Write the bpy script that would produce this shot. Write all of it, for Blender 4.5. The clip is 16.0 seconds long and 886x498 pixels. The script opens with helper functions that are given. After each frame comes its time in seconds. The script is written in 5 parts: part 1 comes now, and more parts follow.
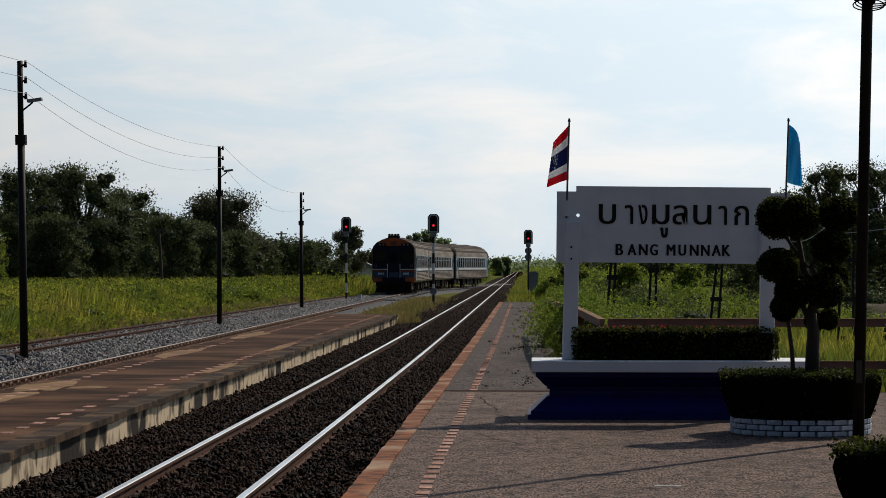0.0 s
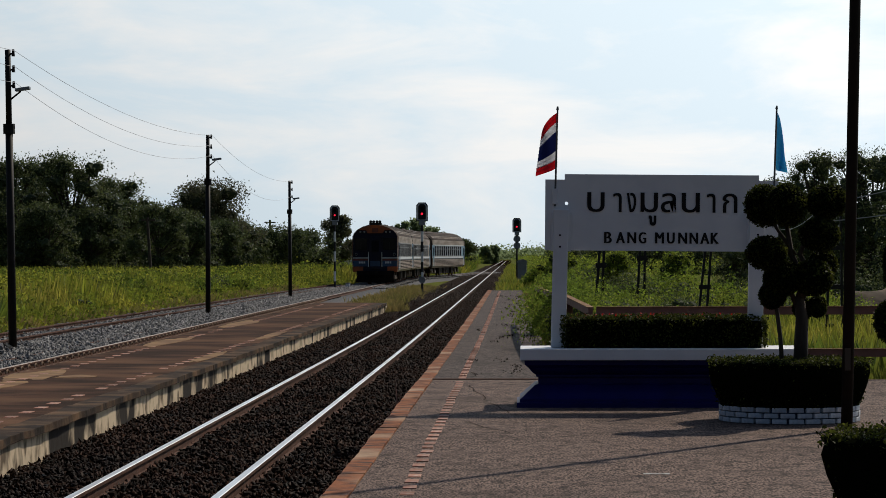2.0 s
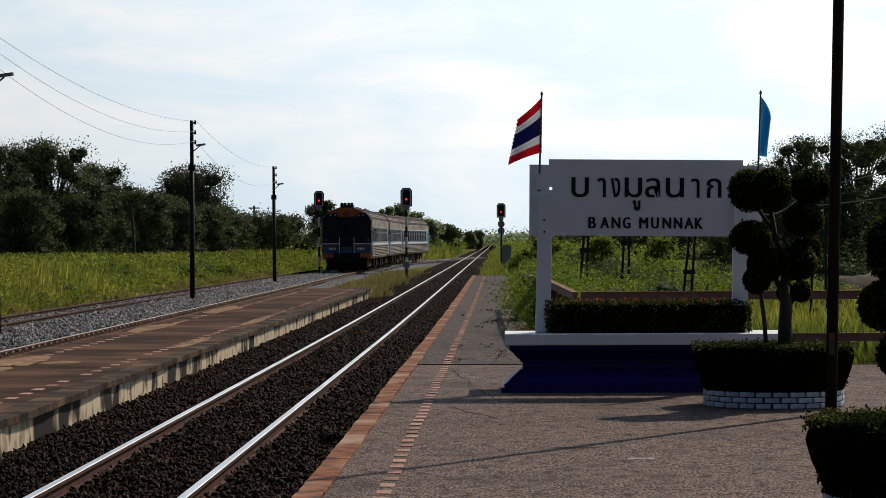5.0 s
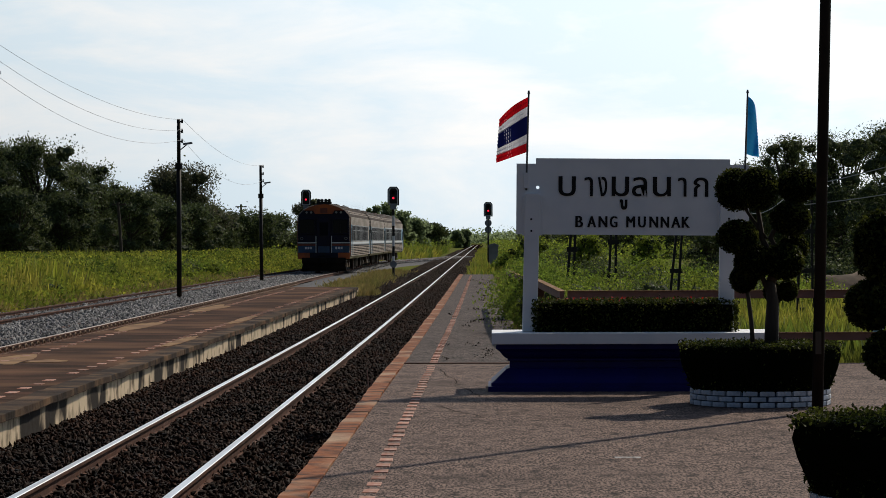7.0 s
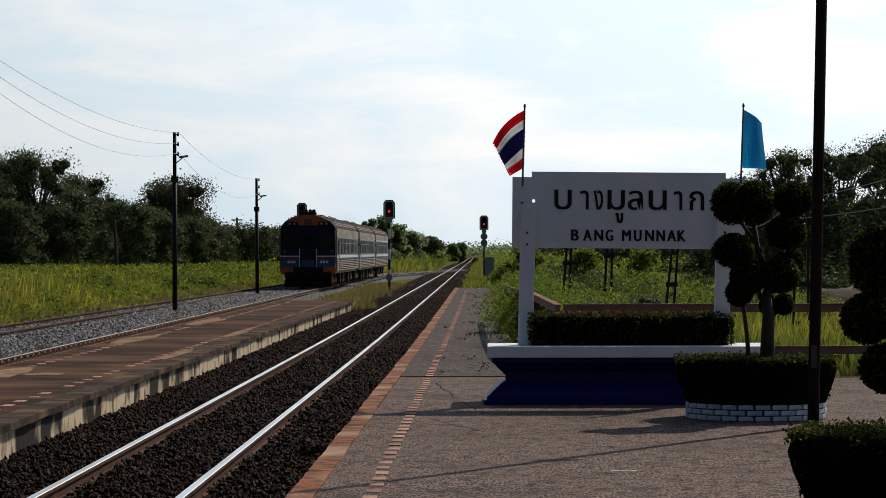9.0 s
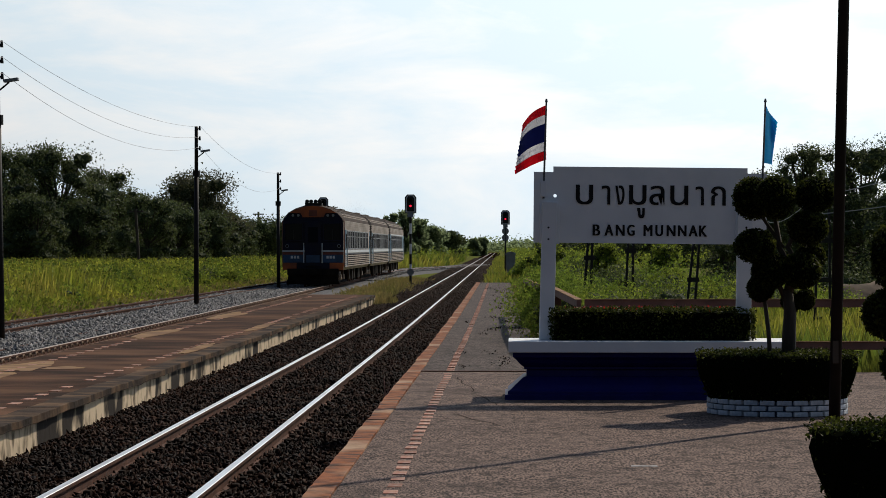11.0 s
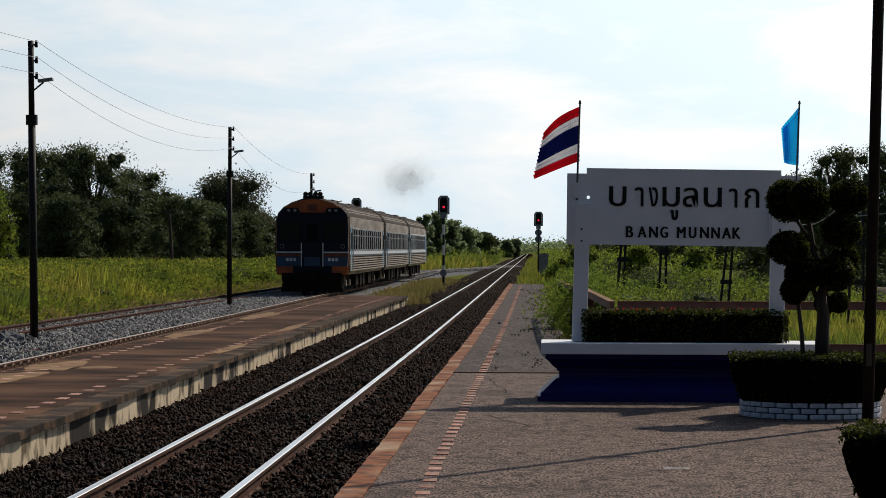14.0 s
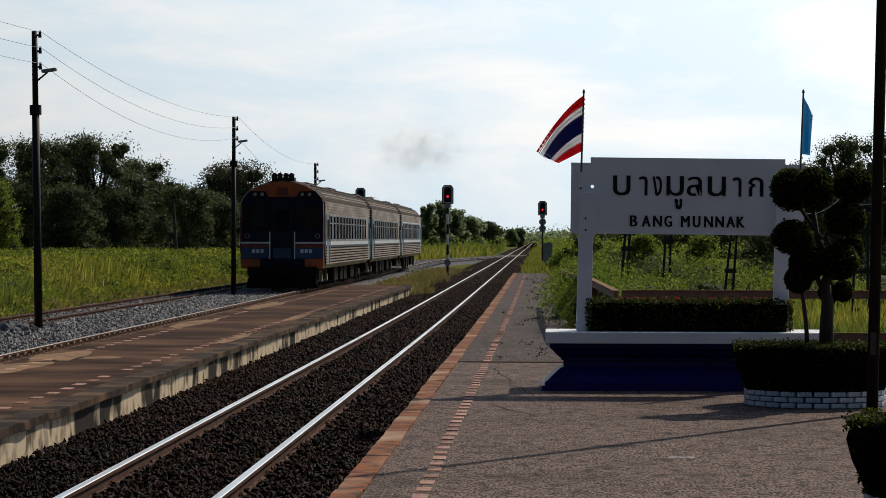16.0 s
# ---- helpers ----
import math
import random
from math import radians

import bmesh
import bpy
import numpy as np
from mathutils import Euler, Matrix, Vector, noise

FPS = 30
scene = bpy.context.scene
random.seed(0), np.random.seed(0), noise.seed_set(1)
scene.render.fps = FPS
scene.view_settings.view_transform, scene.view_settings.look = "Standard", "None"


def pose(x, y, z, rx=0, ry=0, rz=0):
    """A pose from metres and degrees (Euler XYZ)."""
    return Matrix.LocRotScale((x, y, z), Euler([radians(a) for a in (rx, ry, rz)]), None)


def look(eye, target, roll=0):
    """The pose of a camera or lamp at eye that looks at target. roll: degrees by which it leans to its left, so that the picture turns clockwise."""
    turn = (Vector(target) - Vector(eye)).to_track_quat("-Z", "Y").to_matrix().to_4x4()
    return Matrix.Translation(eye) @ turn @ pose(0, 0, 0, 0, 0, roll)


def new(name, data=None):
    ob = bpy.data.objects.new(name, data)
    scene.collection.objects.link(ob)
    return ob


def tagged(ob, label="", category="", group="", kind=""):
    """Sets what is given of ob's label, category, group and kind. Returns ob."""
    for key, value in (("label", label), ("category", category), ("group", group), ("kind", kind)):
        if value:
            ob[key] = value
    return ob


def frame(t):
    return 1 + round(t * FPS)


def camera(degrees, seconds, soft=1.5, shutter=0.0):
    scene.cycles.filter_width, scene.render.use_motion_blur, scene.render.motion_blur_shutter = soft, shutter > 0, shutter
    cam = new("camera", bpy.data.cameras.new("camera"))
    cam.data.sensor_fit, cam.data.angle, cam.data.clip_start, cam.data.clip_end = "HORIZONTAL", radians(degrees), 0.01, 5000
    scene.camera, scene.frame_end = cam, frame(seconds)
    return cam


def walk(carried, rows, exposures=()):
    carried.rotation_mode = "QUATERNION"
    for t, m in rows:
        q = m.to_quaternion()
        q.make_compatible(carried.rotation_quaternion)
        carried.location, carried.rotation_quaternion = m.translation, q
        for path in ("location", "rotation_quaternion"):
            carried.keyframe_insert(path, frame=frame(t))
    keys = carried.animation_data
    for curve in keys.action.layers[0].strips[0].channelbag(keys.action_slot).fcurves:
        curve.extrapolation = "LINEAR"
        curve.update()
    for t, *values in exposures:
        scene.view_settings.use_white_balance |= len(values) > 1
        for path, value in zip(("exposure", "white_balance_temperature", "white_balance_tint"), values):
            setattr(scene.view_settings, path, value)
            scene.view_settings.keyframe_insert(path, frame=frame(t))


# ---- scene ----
# camera: a long lens held by hand at one spot on the platform; it only swings
cam = camera(18.95, 16.0, soft=0.65)
EYE = (0.0, 0.0, 1.55)
AIM = (  # seconds, pitch, swing to the left, lean
    (0, 0.3779, 1.9619, 0.0000),
    (0.5, 0.3428, 1.9293, -0.0761),
    (1, 0.2327, 1.8554, -0.0897),
    (1.5, 0.1671, 1.8314, -0.1456),
    (2, 0.1254, 1.7162, -0.1037),
    (2.5, 0.0854, 1.6082, -0.1133),
    (3, 0.0649, 1.5508, -0.1072),
    (3.5, 0.0513, 1.4785, -0.1419),
    (4, -0.0134, 1.4859, -0.1629),
    (4.5, -0.1054, 1.4793, -0.2113),
    (5, -0.1926, 1.3786, -0.2048),
    (5.2, -0.2160, 1.3450, -0.2030),
    (7.5, -0.2189, 1.0626, -0.1629),
    (8, -0.2550, 1.0441, -0.1669),
    (8.5, -0.2891, 1.0252, -0.1136),
    (8.6, -0.2650, 1.0230, -0.1120),
    (8.7, -0.1910, 1.0200, -0.1100),
    (8.8, -0.0600, 1.0150, -0.1090),
    (8.9, 0.0280, 1.0100, -0.1080),
    (9, 0.0700, 1.0071, -0.1067),
    (9.2, 0.1100, 0.9880, -0.1020),
    (11.5, -0.0666, 1.6449, 0.0626),
    (12, -0.0153, 1.7945, 0.1114),
    (12.5, 0.0371, 1.9397, 0.1577),
    (13, 0.0712, 2.0347, 0.0945),
    (13.5, 0.0550, 2.1131, 0.1209),
    (14, -0.0215, 2.1792, 0.2253),
    (14.5, -0.0578, 2.1966, 0.2167),
    (15, -0.1311, 2.1819, 0.2197),
    (15.5, -0.1866, 2.2146, 0.1821),
    (16, -0.2484, 2.2665, 0.1177),
)


def aimed(pitch, swing, lean):
    return (Matrix.Translation(EYE) @ Matrix.Rotation(radians(swing), 4, "Z")
            @ Matrix.Rotation(radians(90 + pitch), 4, "X") @ Matrix.Rotation(radians(lean), 4, "Z"))


walk(cam, [(t, aimed(p, s, l)) for t, p, s, l in AIM],
     exposures=[(0, -0.08), (1.0, -0.14), (2.2, 0.0), (3.0, 0.12), (5.0, 0.12), (9.0, 0.08), (12.5, 0.14), (16, 0.05)])

# world and sun: clear hazy sky with thin cloud, sun high ahead on the right
SUN_TURN, SUN_UP = 33.0, 41.0   # degrees clockwise from +y, above the horizon
world = bpy.data.worlds.new("sky")
scene.world = world
world.use_nodes = True
wn, wl = world.node_tree.nodes, world.node_tree.links
wn.clear()
sky = wn.new("ShaderNodeTexSky")
sky.sky_type, sky.sun_disc = "NISHITA", False
sky.sun_elevation, sky.sun_rotation = radians(SUN_UP), radians(SUN_TURN)
sky.air_density, sky.dust_density, sky.ozone_density = 1.0, 0.5, 2.0
wtc = wn.new("ShaderNodeTexCoord")
wmap = wn.new("ShaderNodeMapping")
wmap.inputs["Scale"].default_value = (7.0, 7.0, 24.0)
wmap.inputs["Location"].default_value = (0.35, 0.0, 0.3)
cloud = wn.new("ShaderNodeTexNoise")
cloud.inputs["Scale"].default_value, cloud.inputs["Detail"].default_value = 1.3, 9.0
cloud.inputs["Roughness"].default_value, cloud.inputs["Distortion"].default_value = 0.6, 0.5
veil = wn.new("ShaderNodeValToRGB")       # thin white cloud over pale hazy blue
veil.color_ramp.elements[0].position, veil.color_ramp.elements[1].position = 0.44, 0.66
veil.color_ramp.elements[0].color, veil.color_ramp.elements[1].color = (0.78, 0.90, 0.98, 1), (1.0, 1.0, 0.99, 1)
toward = wn.new("ShaderNodeVectorMath")   # thin cloud scatters the sun forwards: bright round the sun, dim away from it
toward.operation = "DOT_PRODUCT"
toward.inputs[1].default_value = (math.sin(radians(SUN_TURN)) * math.cos(radians(SUN_UP)),
                                  math.cos(radians(SUN_TURN)) * math.cos(radians(SUN_UP)), math.sin(radians(SUN_UP)))
glowing = wn.new("ShaderNodeMapRange")
glowing.inputs["From Min"].default_value, glowing.inputs["From Max"].default_value = 0.25, 0.75
glowing.inputs["To Min"].default_value, glowing.inputs["To Max"].default_value = 0.6, 16.2
split = wn.new("ShaderNodeSeparateXYZ")
haze = wn.new("ShaderNodeMapRange")       # haze is thick at the horizon and thin overhead
haze.interpolation_type = "SMOOTHSTEP"
haze.inputs["From Min"].default_value, haze.inputs["From Max"].default_value = 0.12, 0.55
haze.inputs["To Min"].default_value, haze.inputs["To Max"].default_value = 1.0, 0.05
ccol = wn.new("ShaderNodeMix")
ccol.data_type, ccol.blend_type = "RGBA", "MULTIPLY"
ccol.inputs["Factor"].default_value = 1.0
cmix = wn.new("ShaderNodeMix")
cmix.data_type = "RGBA"
wbg = wn.new("ShaderNodeBackground")
wbg.inputs["Strength"].default_value = 0.07
wout = wn.new("ShaderNodeOutputWorld")
wl.new(wtc.outputs["Generated"], wmap.inputs["Vector"])
wl.new(wtc.outputs["Generated"], toward.inputs[0])
wl.new(toward.outputs["Value"], glowing.inputs["Value"])
wl.new(glowing.outputs["Result"], ccol.inputs["B"])
wl.new(wmap.outputs["Vector"], cloud.inputs["Vector"])
wl.new(cloud.outputs["Fac"], veil.inputs["Fac"])
wl.new(wtc.outputs["Generated"], split.inputs["Vector"])
wl.new(split.outputs["Z"], haze.inputs["Value"])
wl.new(haze.outputs["Result"], cmix.inputs["Factor"])
wl.new(veil.outputs["Color"], ccol.inputs["A"])
wl.new(sky.outputs["Color"], cmix.inputs["A"])
wl.new(ccol.outputs["Result"], cmix.inputs["B"])
wl.new(cmix.outputs["Result"], wbg.inputs["Color"])
wl.new(wbg.outputs["Background"], wout.inputs["Surface"])

sun_data = bpy.data.lights.new("sun", "SUN")
sun_data.energy, sun_data.angle, sun_data.color = 3.1, radians(0.53), (1.0, 0.90, 0.76)
sun = new("sun", sun_data)
up, turn = radians(SUN_UP), radians(SUN_TURN)
to_sun = Vector((math.sin(turn) * math.cos(up), math.cos(turn) * math.cos(up), math.sin(up)))
sun.matrix_world = look(to_sun * 60, (0, 0, 0))


# ---- materials ----
def material(name, base, rough=0.8, metal=0.0, other=None, scale=8.0, mix=(0.4, 0.65), detail=6.0,
             bump=0.0, bump_scale=None, third=None, third_scale=0.7, third_mix=(0.5, 0.75), stretch=(1, 1, 1),
             island=0.0, objects=0.0, spec=0.4, emission=None, strength=0.0, through_light=0.0, rough_other=None, world_space=False):
    """Two or three colours mixed by noise at two scales in object space, with relief."""
    m = bpy.data.materials.new(name)
    m.use_nodes = True
    n, l = m.node_tree.nodes, m.node_tree.links
    b = n["Principled BSDF"]
    b.inputs["Roughness"].default_value, b.inputs["Metallic"].default_value = rough, metal
    b.inputs["Specular IOR Level"].default_value = spec
    tc = n.new("ShaderNodeTexCoord")
    mp = n.new("ShaderNodeMapping")
    mp.inputs["Scale"].default_value = stretch
    l.new(n.new("ShaderNodeNewGeometry").outputs["Position"] if world_space else tc.outputs["Object"], mp.inputs["Vector"])

    def noisy(sc, lo, hi, det):
        t = n.new("ShaderNodeTexNoise")
        t.inputs["Scale"].default_value, t.inputs["Detail"].default_value = sc, det
        l.new(mp.outputs["Vector"], t.inputs["Vector"])
        r = n.new("ShaderNodeMapRange")
        r.inputs["From Min"].default_value, r.inputs["From Max"].default_value = lo, hi
        l.new(t.outputs["Fac"], r.inputs["Value"])
        return t, r

    def blend(a, colour, fac):
        x = n.new("ShaderNodeMix")
        x.data_type = "RGBA"
        x.inputs["B"].default_value = (*colour, 1)
        if isinstance(a, tuple):
            x.inputs["A"].default_value = (*a, 1)
        else:
            l.new(a, x.inputs["A"])
        l.new(fac, x.inputs["Factor"])
        return x.outputs["Result"]

    out = None
    if other:
        t, r = noisy(scale, *mix, detail)
        out = blend(base, other, r.outputs["Result"])
        if rough_other is not None:
            rr = n.new("ShaderNodeMapRange")
            rr.inputs["To Min"].default_value, rr.inputs["To Max"].default_value = rough, rough_other
            l.new(r.outputs["Result"], rr.inputs["Value"])
            l.new(rr.outputs["Result"], b.inputs["Roughness"])
    if third:
        t3, r3 = noisy(third_scale, *third_mix, 5.0)
        out = blend(out or base, third, r3.outputs["Result"])
    if island or objects:
        source = n.new("ShaderNodeNewGeometry").outputs["Random Per Island"] if island else n.new("ShaderNodeObjectInfo").outputs["Random"]
        k = island or objects
        vr = n.new("ShaderNodeMapRange")
        vr.inputs["To Min"].default_value, vr.inputs["To Max"].default_value = 1 - k, 1 + k
        l.new(source, vr.inputs["Value"])
        hs = n.new("ShaderNodeHueSaturation")
        l.new(vr.outputs["Result"], hs.inputs["Value"])
        if out is None:
            hs.inputs["Color"].default_value = (*base, 1)
        else:
            l.new(out, hs.inputs["Color"])
        out = hs.outputs["Color"]
    if out is None:
        b.inputs["Base Color"].default_value = (*base, 1)
    else:
        l.new(out, b.inputs["Base Color"])
    if bump:
        tb, _ = noisy(bump_scale or scale * 3, 0, 1, 8.0)
        bn = n.new("ShaderNodeBump")
        bn.inputs["Strength"].default_value, bn.inputs["Distance"].default_value = bump, 0.02
        l.new(tb.outputs["Fac"], bn.inputs["Height"])
        l.new(bn.outputs["Normal"], b.inputs["Normal"])
    if emission:
        b.inputs["Emission Color"].default_value, b.inputs["Emission Strength"].default_value = (*emission, 1), strength
    if through_light:
        tr = n.new("ShaderNodeBsdfTranslucent")
        if out is None:
            tr.inputs["Color"].default_value = (*base, 1)
        else:
            l.new(out, tr.inputs["Color"])
        ms = n.new("ShaderNodeMixShader")
        ms.inputs["Fac"].default_value = through_light
        l.new(b.outputs["BSDF"], ms.inputs[1])
        l.new(tr.outputs["BSDF"], ms.inputs[2])
        l.new(ms.outputs["Shader"], n["Material Output"].inputs["Surface"])
    return m


def asphalt_material(name, pale, dark, worn):
    """Fine grit, small tar and dust blotches, and broad worn stains, in true proportions."""
    m = bpy.data.materials.new(name)
    m.use_nodes = True
    n, l = m.node_tree.nodes, m.node_tree.links
    b = n["Principled BSDF"]
    b.inputs["Roughness"].default_value, b.inputs["Specular IOR Level"].default_value = 0.85, 0.08
    tc = n.new("ShaderNodeTexCoord")

    def layer(scale, detail, lo, hi, stretch):
        mp = n.new("ShaderNodeMapping")
        mp.inputs["Scale"].default_value = stretch
        l.new(tc.outputs["Object"], mp.inputs["Vector"])
        t = n.new("ShaderNodeTexNoise")
        t.inputs["Scale"].default_value, t.inputs["Detail"].default_value, t.inputs["Roughness"].default_value = scale, detail, 0.7
        l.new(mp.outputs["Vector"], t.inputs["Vector"])
        r = n.new("ShaderNodeMapRange")
        r.inputs["From Min"].default_value, r.inputs["From Max"].default_value = lo, hi
        l.new(t.outputs["Fac"], r.inputs["Value"])
        return r.outputs["Result"]

    def over(under, colour, fac):
        x = n.new("ShaderNodeMix")
        x.data_type = "RGBA"
        x.inputs["B"].default_value = (*colour, 1)
        if isinstance(under, tuple):
            x.inputs["A"].default_value = (*under, 1)
        else:
            l.new(under, x.inputs["A"])
        l.new(fac, x.inputs["Factor"])
        return x.outputs["Result"]

    grit = layer(55, 2, 0.42, 0.56, (1, 0.25, 1))
    col = over(dark, pale, grit)
    for colour, scale, lo, hi, stretch in ((worn, 1.3, 0.47, 0.85, (1, 0.5, 1)), (pale, 7.0, 0.56, 0.72, (1, 0.5, 1)), (dark, 9.0, 0.50, 0.66, (1, 0.45, 1)), (dark, 2.6, 0.52, 0.80, (1, 0.7, 1)), (dark, 0.55, 0.50, 0.85, (1, 1, 1))):
        col = over(col, colour, layer(scale, 8, lo, hi, stretch))
    l.new(col, b.inputs["Base Color"])
    bn = n.new("ShaderNodeBump")
    bn.inputs["Strength"].default_value, bn.inputs["Distance"].default_value = 0.12, 0.006
    l.new(grit, bn.inputs["Height"])
    l.new(bn.outputs["Normal"], b.inputs["Normal"])
    return m


asphalt = asphalt_material("asphalt", (0.25, 0.172, 0.138), (0.022, 0.0155, 0.013), (0.155, 0.11, 0.09))
asphalt_old = asphalt_material("older_asphalt", (0.16, 0.122, 0.105), (0.018, 0.014, 0.0125), (0.075, 0.06, 0.053))
kerb_paint = material("worn_orange_kerb", (0.27, 0.095, 0.038), 0.8, other=(0.075, 0.040, 0.028), scale=5, mix=(0.44, 0.64),
                      third=(0.42, 0.29, 0.19), third_scale=0.9, third_mix=(0.50, 0.68), bump=0.5, spec=0.08, world_space=True, detail=9)
brick_red = material("worn_red_brick", (0.36, 0.16, 0.11), 0.85, other=(0.42, 0.30, 0.24), scale=14, bump=0.3, objects=0.35, spec=0.1)
island_top = material("island_paving", (0.085, 0.044, 0.028), 0.9, other=(0.034, 0.021, 0.015), scale=1.6, mix=(0.35, 0.6),
                      third=(0.17, 0.092, 0.055), third_scale=0.5, third_mix=(0.46, 0.70), stretch=(0.6, 1.1, 1), bump=0.4, bump_scale=30, spec=0.03, detail=9)
litter_brown = material("dead_leaf", (0.030, 0.022, 0.016), 0.9, other=(0.012, 0.010, 0.008), scale=6, island=0.5, spec=0.05)
crack_dark = material("crack_shade", (0.012, 0.010, 0.008), 1.0, spec=0.0)
sand_patch = material("dry_sand", (0.30, 0.19, 0.10), 0.9, other=(0.19, 0.115, 0.07), scale=1.8, mix=(0.4, 0.6), bump=0.3, spec=0.05)
old_concrete = material("stained_concrete", (0.62, 0.50, 0.35), 0.9, other=(0.15, 0.115, 0.08), scale=7, mix=(0.50, 0.64), detail=9,
                        third=(0.035, 0.030, 0.026), third_scale=1.7, third_mix=(0.50, 0.58), stretch=(1, 0.6, 0.42), bump=0.5, bump_scale=14, spec=0.05)
lip_concrete = material("weathered_kerb", (0.055, 0.037, 0.026), 0.9, other=(0.17, 0.105, 0.062), scale=1.1, mix=(0.48, 0.64),
                        third=(0.028, 0.022, 0.018), third_scale=1.9, third_mix=(0.50, 0.62), bump=0.6, bump_scale=12, spec=0.05, world_space=True, detail=9)
ballast_dark = material("oily_ballast", (0.024, 0.0115, 0.0074), 0.6, other=(0.012, 0.0075, 0.0058), scale=1.2, mix=(0.42, 0.6), island=0.98, spec=0.028)
ballast_grey = material("clean_ballast", (0.22, 0.22, 0.22), 0.8, other=(0.12, 0.12, 0.12), scale=8, island=0.45, bump=0.2, spec=0.1)
bed_dark = material("dark_bed", (0.007, 0.005, 0.0035), 0.9, other=(0.016, 0.010, 0.007), scale=25, bump=1.0, bump_scale=22, spec=0.0)
ballast_mid = material("dusty_ballast", (0.046, 0.034, 0.027), 0.8, other=(0.026, 0.019, 0.015), scale=6, island=0.5, bump=0.2, spec=0.05)
bed_grey = material("grey_bed", (0.18, 0.18, 0.185), 0.9, other=(0.10, 0.10, 0.10), scale=18, bump=1.0, bump_scale=18, spec=0.0)
rail_head = material("polished_rail", (0.62, 0.62, 0.63), 0.30, 1.0, other=(0.45, 0.43, 0.42), scale=9, rough_other=0.42, stretch=(1, 0.05, 1))
rail_dull = material("dull_rail_head", (0.34, 0.27, 0.22), 0.5, 0.3, other=(0.24, 0.17, 0.12), scale=5, stretch=(1, 0.1, 1), spec=0.2)
rail_rust = material("rusty_rail", (0.065, 0.030, 0.020), 0.85, other=(0.105, 0.048, 0.030), scale=6, bump=0.3, spec=0.1)
soil = material("grassy_soil", (0.12, 0.145, 0.03), 0.95, other=(0.13, 0.115, 0.05), scale=0.35, third=(0.08, 0.11, 0.03), third_scale=0.12, bump=0.6, bump_scale=3, spec=0.0)
sign_white = material("white_painted_board", (0.80, 0.80, 0.80), 0.55, other=(0.72, 0.73, 0.74), scale=2.5, bump=0.05)
sign_blue = material("navy_painted_plinth", (0.0065, 0.007, 0.105), 0.5, other=(0.007, 0.007, 0.075), scale=3, bump=0.08, spec=0.2)
black_paint = material("black_paint", (0.010, 0.010, 0.011), 0.6, spec=0.15)
dark_steel = material("dark_steel_pole", (0.010, 0.009, 0.009), 0.6, other=(0.018, 0.014, 0.012), scale=6, spec=0.15)


# ---- building helpers ----
def mesh_of(name, bm, mat, smooth=False):
    me = bpy.data.meshes.new(name)
    bm.to_mesh(me)
    bm.free()
    for mt in (mat if isinstance(mat, (list, tuple)) else [mat]):
        me.materials.append(mt)
    if smooth:
        for p in me.polygons:
            p.use_smooth = True
    return me


def part(name, bm, mat, parent=None, label="", smooth=False, at=None):
    ob = new(name, mesh_of(name, bm, mat, smooth))
    if parent:
        ob.parent = parent
    if at is not None:
        ob.matrix_basis = at
    if label:
        ob["label"] = label
    return ob


def empty(name, x=0, y=0, z=0, label="", category="", group="", kind="", rz=0):
    ob = new(name)
    ob.matrix_basis = pose(x, y, z, 0, 0, rz)
    return tagged(ob, label, category, group, kind)


def box(bm, x0, x1, y0, y1, z0, z1, bevel=0.0):
    r = bmesh.ops.create_cube(bm, size=1.0, matrix=Matrix.Translation(((x0 + x1) / 2, (y0 + y1) / 2, (z0 + z1) / 2))
                              @ Matrix.Diagonal((x1 - x0, y1 - y0, z1 - z0, 1)))
    if bevel:
        edges = list({e for v in r["verts"] for e in v.link_edges})
        bmesh.ops.bevel(bm, geom=edges, offset=bevel, segments=2, affect="EDGES", profile=0.6)
    return bm


def boxed(x0, x1, y0, y1, z0, z1, bevel=0.0):
    return box(bmesh.new(), x0, x1, y0, y1, z0, z1, bevel)


def tube(bm, a, b, r0, r1=None, seg=8):
    a, b = Vector(a), Vector(b)
    d = b - a
    m = Matrix.Translation((a + b) / 2) @ d.to_track_quat("Z", "Y").to_matrix().to_4x4()
    bmesh.ops.create_cone(bm, cap_ends=True, segments=seg, radius1=r0, radius2=r0 if r1 is None else r1, depth=d.length, matrix=m)
    return bm


def tubed(a, b, r0, r1=None, seg=8):
    return tube(bmesh.new(), a, b, r0, r1, seg)


def quads(verts, faces):
    me = bmesh.new()
    vs = [me.verts.new(v) for v in verts]
    for f in faces:
        me.faces.new([vs[i] for i in f])
    return me


def loft(bm, rings, closed=True, caps=True):
    """Rings of points joined in order."""
    vs = [[bm.verts.new(p) for p in ring] for ring in rings]
    n = len(rings[0])
    for a, b in zip(vs, vs[1:]):
        for i in range(n if closed else n - 1):
            j = (i + 1) % n
            bm.faces.new((a[i], a[j], b[j], b[i]))
    if caps and closed:
        bm.faces.new(vs[0][::-1])
        bm.faces.new(vs[-1])
    return bm


def fast_mesh(name, verts, faces, mat, parent=None, label=""):
    me = bpy.data.meshes.new(name)
    me.from_pydata(verts, [], faces)
    me.materials.append(mat)
    ob = new(name, me)
    if parent:
        ob.parent = parent
    if label:
        ob["label"] = label
    return ob


